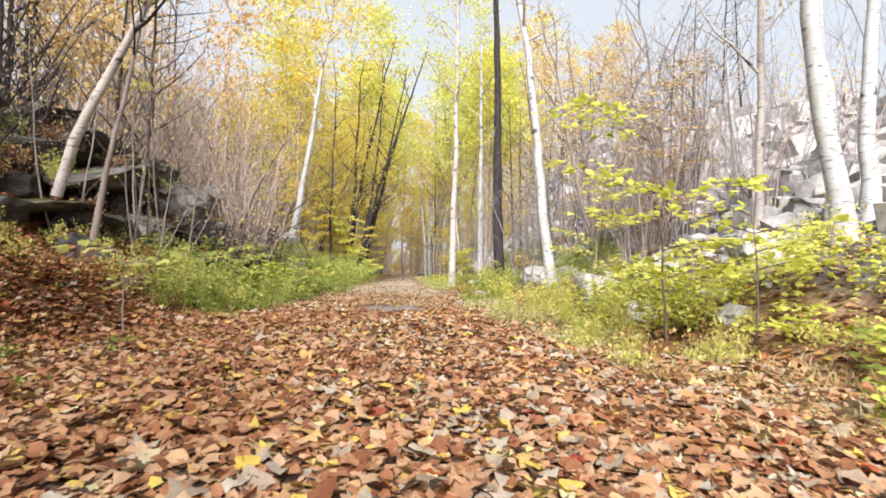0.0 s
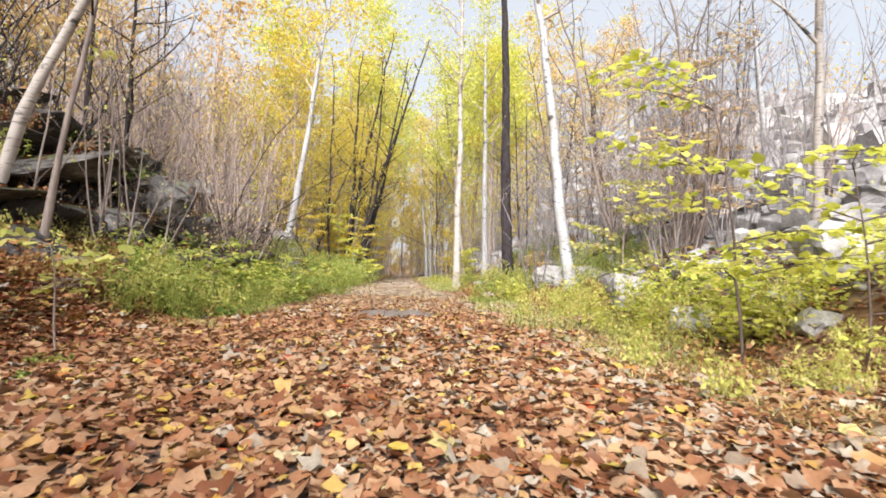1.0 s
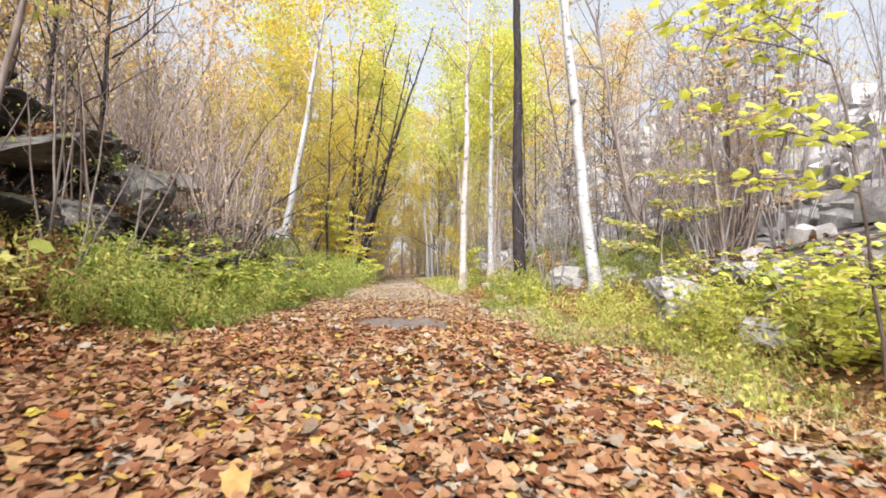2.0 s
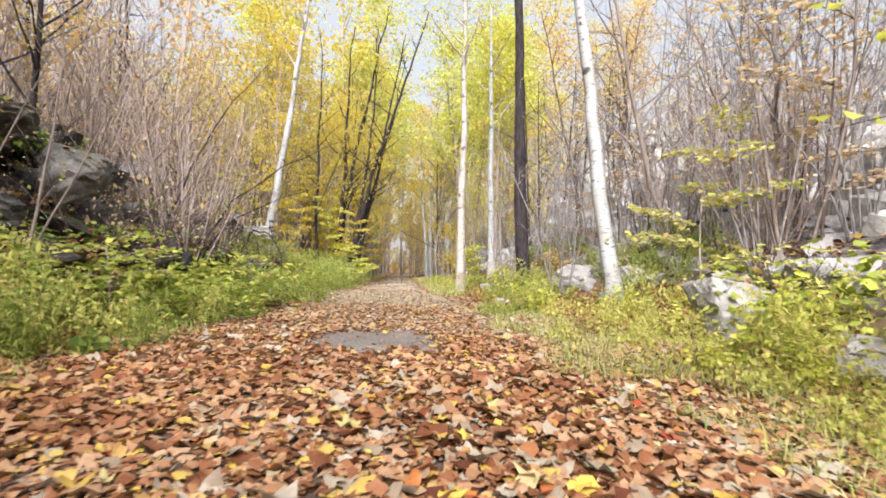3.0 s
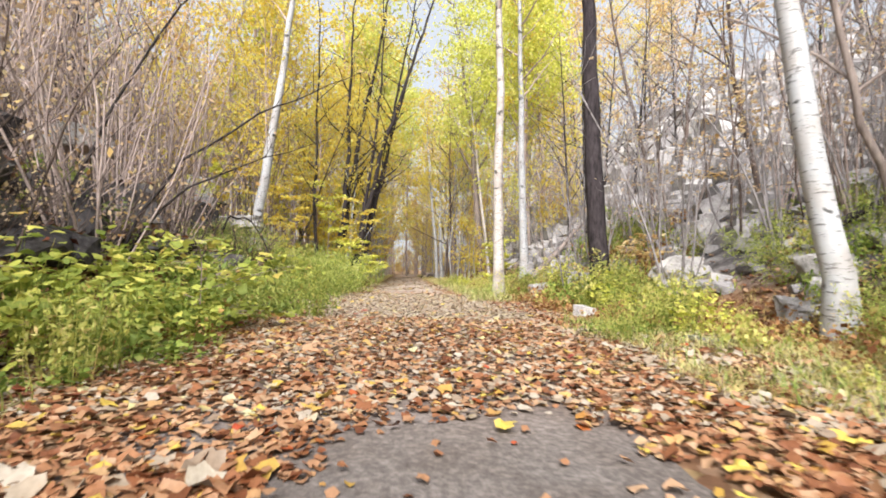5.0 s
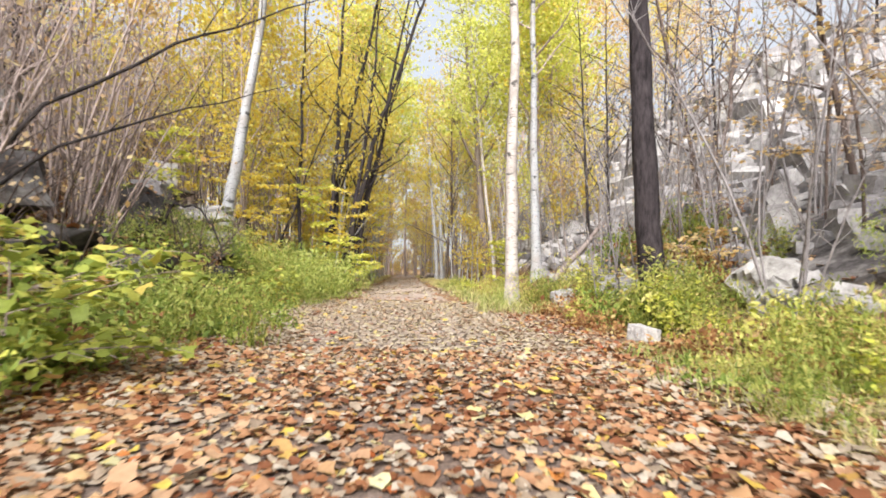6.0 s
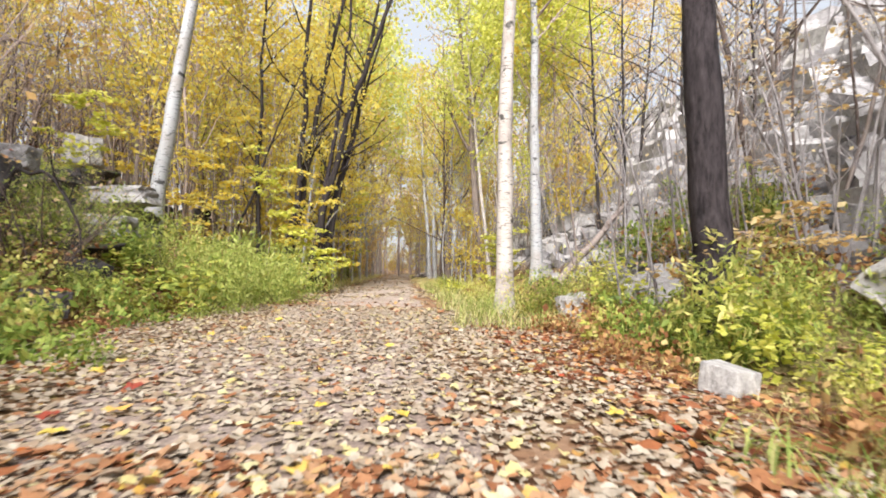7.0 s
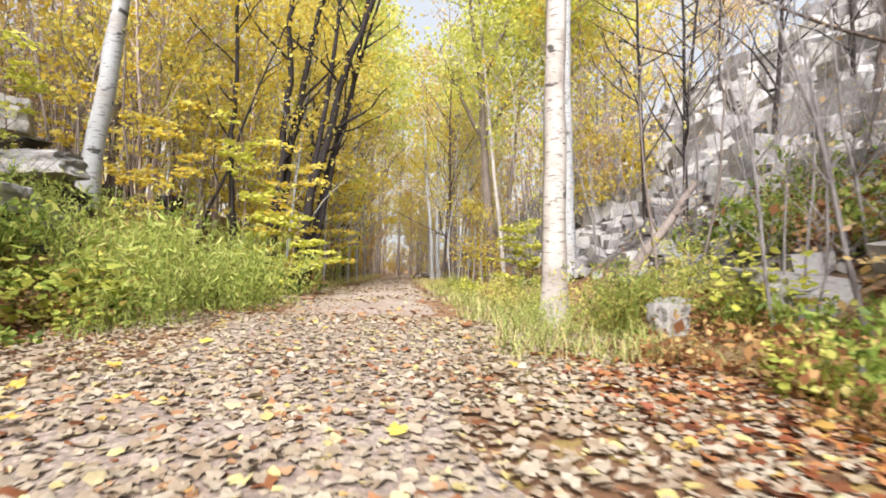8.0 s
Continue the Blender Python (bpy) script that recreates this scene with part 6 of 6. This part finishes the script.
# ---------- grass ----------
def grass(name, label, mat, areas, seed):
    """Bent blades; areas are (count, y from, y to, u from, u to, height)."""
    r = np.random.RandomState(seed)
    vs, n_all = [], 0
    for n, y0, y1, u0, u1, h in areas:
        y = r.uniform(y0, y1, n)
        x = path_x(y) + r.uniform(u0, u1, n) + 0.15 * np.sin(y * 2.3)
        thin = (np.sin(x * 3.1 + y) * np.sin(y * 2.2 - x) > -0.45 + 0.5 * r.rand(n) - 0.25)
        x, y = x[thin], y[thin]
        n = len(x)
        c = np.stack([x, y, land(x, y) - 0.01], -1)
        a = r.uniform(0, 2 * np.pi, n)
        d = np.stack([np.cos(a), np.sin(a), np.zeros(n)], -1)
        s = np.stack([-np.sin(a), np.cos(a), np.zeros(n)], -1)
        hh = (h * r.uniform(0.4, 1.2, n))[:, None]
        bendy = hh * r.uniform(0.4, 2.2, n)[:, None]
        w = (0.0018 + 0.0022 * r.rand(n))[:, None] * (1 + 0.06 * np.clip(y, 0, 40))[:, None] ** 0.7
        up = np.array([0, 0, 1.0])
        mid = c + d * bendy * 0.3 + up * hh * 0.6
        tip = c + d * bendy + up * hh * r.uniform(0.5, 0.95, n)[:, None]
        vs.append(np.stack([c - s * w, c + s * w, mid + s * w * 0.8, mid - s * w * 0.8, tip], 1).reshape(-1, 3))
        n_all += n
    o = np.arange(n_all) * 5
    loops = np.stack([o, o + 1, o + 2, o + 3, o + 3, o + 2, o + 4], -1).ravel()
    me = big_mesh(name, np.concatenate(vs), [4, 3] * n_all, loops, mat)
    return tagged(new(name, me), label, "grass", kind="stuff")


grass("green_grass", "fresh green trailside grass", M_GRASS,
      [(2500, 6.5, 14, -3.4, -1.7, 0.16), (3500, 18.5, 32, -3.2, -1.6, 0.24), (1200, 3.0, 7, -4.6, -2.7, 0.12), (3500, 18, 34, 1.5, 2.8, 0.3), (3000, 5, 14.5, 1.9, 3.3, 0.2)], 1)
grass("dry_grass", "yellowing dry trailside grass", M_DRYGRASS,
      [(5000, 2.2, 9, 2.1, 3.6, 0.13), (6500, 7.5, 12.6, 1.8, 3.7, 0.13), (1800, 10.5, 14.0, 2.6, 4.4, 0.15), (900, 13.5, 18, 2.5, 3.4, 0.1), (4000, 18, 36, 1.5, 3.0, 0.26), (4000, 28, 60, -2.6, -1.4, 0.3), (3000, 30, 60, 1.2, 3.0, 0.3)], 2)


# ---------- fallen leaves ----------
def litter(name, label, mat, areas, seed):
    """Lobed leaves lying on one another; areas are (count, y from, y to, u from, u to, size, bare)."""
    r = np.random.RandomState(seed)
    vs, ls, total = [], [], 0
    for n, y0, y1, u0, u1, size, clear in areas:
        y = r.uniform(y0, y1, n)
        x = path_x(y) + r.uniform(u0, u1, n)
        # the bare patch of gravel
        bare = ((x + 0.88) / 0.68) ** 2 + ((y - 8.95) / 0.78) ** 2 + 0.35 * np.sin(x * 9 + 2 * np.sin(y * 5)) * np.sin(y * 8) + r.normal(0, 0.2, n)
        thin = wave(x * 1.7, y * 1.3) > clear + r.normal(0, 0.3, n)
        keep = ((bare > 1) | (r.rand(n) < 0.012)) & thin
        x, y = x[keep], y[keep]
        n = len(x)
        lobes = SHAPES if 0 < y0 < 1 and size > 0.06 else TINY if size < 0.0425 or y0 >= 18 or y0 < 0 else COARSE
        t = np.array(lobes)[r.randint(0, 8, n)]
        s = size * np.exp(np.clip(r.normal(0, 0.33, n), -0.7, 0.5))
        t = t * s[:, None, None]
        curl = r.normal(0.2, 0.42, n) / s * (1 if y0 < 8 else 0.6)
        t[:, :, 2] += curl[:, None] * (t[:, :, 0] ** 2) * 1.3 + (r.normal(0.05, 0.32, n) / s)[:, None] * t[:, :, 1] ** 2
        X, Y, Z = turned(r, t, 0.2 if y0 < 8 else 0.14 if y0 < 12 else 0.1)
        z = land(x, y) + 0.012 - Z.min(1) * 0.7 + r.uniform(0, 0.026 if y0 < 8 else 0.018 if y0 < 12 else 0.008, n)
        vs.append(np.stack([X + x[:, None], Y + y[:, None], Z + z[:, None]], -1).reshape(-1, 3))
        m = len(lobes[0]) - 1
        fan = np.array([(0, 1 + k, 1 + (k + 1) % m) for k in range(m)])
        ls.append((total + (np.arange(n) * (m + 1))[:, None, None] + fan[None]).ravel())
        total += n * (m + 1)
    loops = np.concatenate(ls)
    me = big_mesh(name, np.concatenate(vs), [3] * (len(loops) // 3), loops, mat)
    return tagged(new(name, me), label, "fallen leaves", kind="stuff")


litter("fallen_leaves", "brown and russet fallen maple leaves covering the trail", M_LITTER,
       [(9000, 4.5, 9.6, -3.0, 2.6, 0.042, -9), (7000, 0.61, 4.5, -3.2, 2.6, 0.04, -9), (17500, 0.6, 4.3, -3.3, 3.4, 0.054, -9), (2200, 0.6, 4.3, -3.2, 3.0, 0.072, -9), (18500, 4.2, 9, -3.4, 3.2, 0.055, -9), (1500, 4.2, 9, -3.2, 2.6, 0.075, -9), (2600, -6, 0.6, -4.6, 3.4, 0.1, -9), (15000, 8.8, 14, -3.4, 2.4, 0.046, -9), (1500, 8.8, 14, -3.0, 2.2, 0.062, -9), (3500, 13.5, 22, -2.8, 3.2, 0.045, -0.7),
        (9000, 5, 20, -6.5, -2.5, 0.085, -9), (1500, 18, 28, -8, -2.5, 0.1, -9), (9000, 1, 15, 1.8, 6, 0.062, -0.6), (3000, 15, 26, 2.2, 7, 0.065, -0.4), (1800, 20, 55, -2.2, 1.9, 0.085, 0.0)], 3)
# red-brown leaves; the right verge's batch also paints in shade under the weeds
litter("dark_fallen_leaves", "dark red-brown leaves below the bank, also painting shade on the verge", M_RED,
       [(11000, 0.7, 9.5, -5.2, -2.3, 0.064, -9), (1500, 0.7, 8.0, -2.4, -0.8, 0.07, 0.2), (1200, 5.0, 11.0, -6.0, -3.0, 0.085, -9), (500, 3.0, 9.0, 0.6, 2.0, 0.08, 0.3), (400, 9.5, 15.0, -3.0, -1.6, 0.08, 0.0), (700, 12.5, 19.0, 1.7, 3.0, 0.06, -0.2), (1100, 14.5, 19.5, -3.6, -1.9, 0.058, -9), (1100, 15.5, 19.0, 1.6, 2.8, 0.048, -9), (1300, 12.3, 15.6, -3.3, -1.3, 0.052, -9)], 6)
litter("pale_fallen_leaves", "pale buff fallen leaves scattered thinly over the trail", M_PALE,
       [(2500, 0.6, 9, -3.6, 2.6, 0.08, 0.0), (900, 0.8, 6, 0.6, 3.4, 0.07, -9), (5500, 9.5, 14, -2.6, 2.4, 0.048, -9), (2500, 3, 13, 1.6, 3.4, 0.06, -9), (13000, 13, 21, -2.4, 2.6, 0.043, -9), (8000, 13, 21, -2.2, 2.2, 0.046, -0.5), (900, 14.5, 19.5, 0.7, 1.9, 0.046, -9), (2500, 22, 30, -2.0, 2.0, 0.06, -0.4), (2200, 24, 50, -2.0, 1.7, 0.08, -0.3)], 4)


# leaves caught on the rocks of the bank
def caught_leaves():
    rng = random.Random(55)
    r = np.random.RandomState(56)
    spots = []
    for ob in [o for o in scene.objects if o.name.startswith("boulder") and o.location.x < -4 and o.location.y < 20]:
        m = Matrix.LocRotScale(ob.location, ob.rotation_euler, ob.scale)
        tops = [p for p in ob.data.polygons if p.normal.z > 0.55]
        for _ in range(int(34 * ob.scale.x * ob.scale.y) if tops else 0):
            p = rng.choice(tops)
            a, b, c = [ob.data.vertices[i].co for i in p.vertices[:3]]
            f, g = sorted((rng.random(), rng.random()))
            spots.append(m @ (a * f + b * (g - f) + c * (1 - g)) + Vector((0, 0, 0.015)))
    n = len(spots)
    t = np.array(COARSE)[r.randint(0, 8, n)] * (0.075 * np.exp(r.normal(0, 0.25, n)))[:, None, None]
    X, Y, Z = turned(r, t, 0.3)
    c = np.array([p[:] for p in spots])
    v = np.stack([X + c[:, :1], Y + c[:, 1:2], Z + c[:, 2:]], -1).reshape(-1, 3)
    fan = np.array([(0, 1 + k, 1 + (k + 1) % 8) for k in range(8)])
    loops = ((np.arange(n) * 9)[:, None, None] + fan[None]).ravel()
    me = big_mesh("caught_leaves", v, [3] * (8 * n), loops, M_RED)
    tagged(new("caught_leaves", me), "red-brown fallen leaves caught on the rock ledge", "fallen leaves", kind="stuff")


caught_leaves()

# bright single leaves that lie on top
leaf_meshes = []
for k in range(4):
    me = bpy.data.meshes.new("leaf")
    me.from_pydata([tuple(v) for v in SHAPES[k] * np.array((1, 1, 0.8))], [], [(0, 1 + i, 1 + (i + 1) % 12) for i in range(12)])
    me.materials.append(M_BRIGHT)
    leaf_meshes.append(me)
rg = random.Random(31)
for k in range(190):
    y = 1.0 + 19 * rg.random() ** 2.2
    u = rg.uniform(-2.6, 1.8)
    x = float(path_x(y)) + u
    ob = new("leaf", leaf_meshes[rg.randrange(4)])
    s = rg.uniform(0.06, 0.105)
    ob.location = (x, y, float(land(x, y)) + 0.045)
    ob.scale = (s, s, s)
    ob.rotation_euler = (rg.gauss(0, 0.16), rg.gauss(0, 0.16), rg.uniform(0, 6.28))
    ob.parent = ground
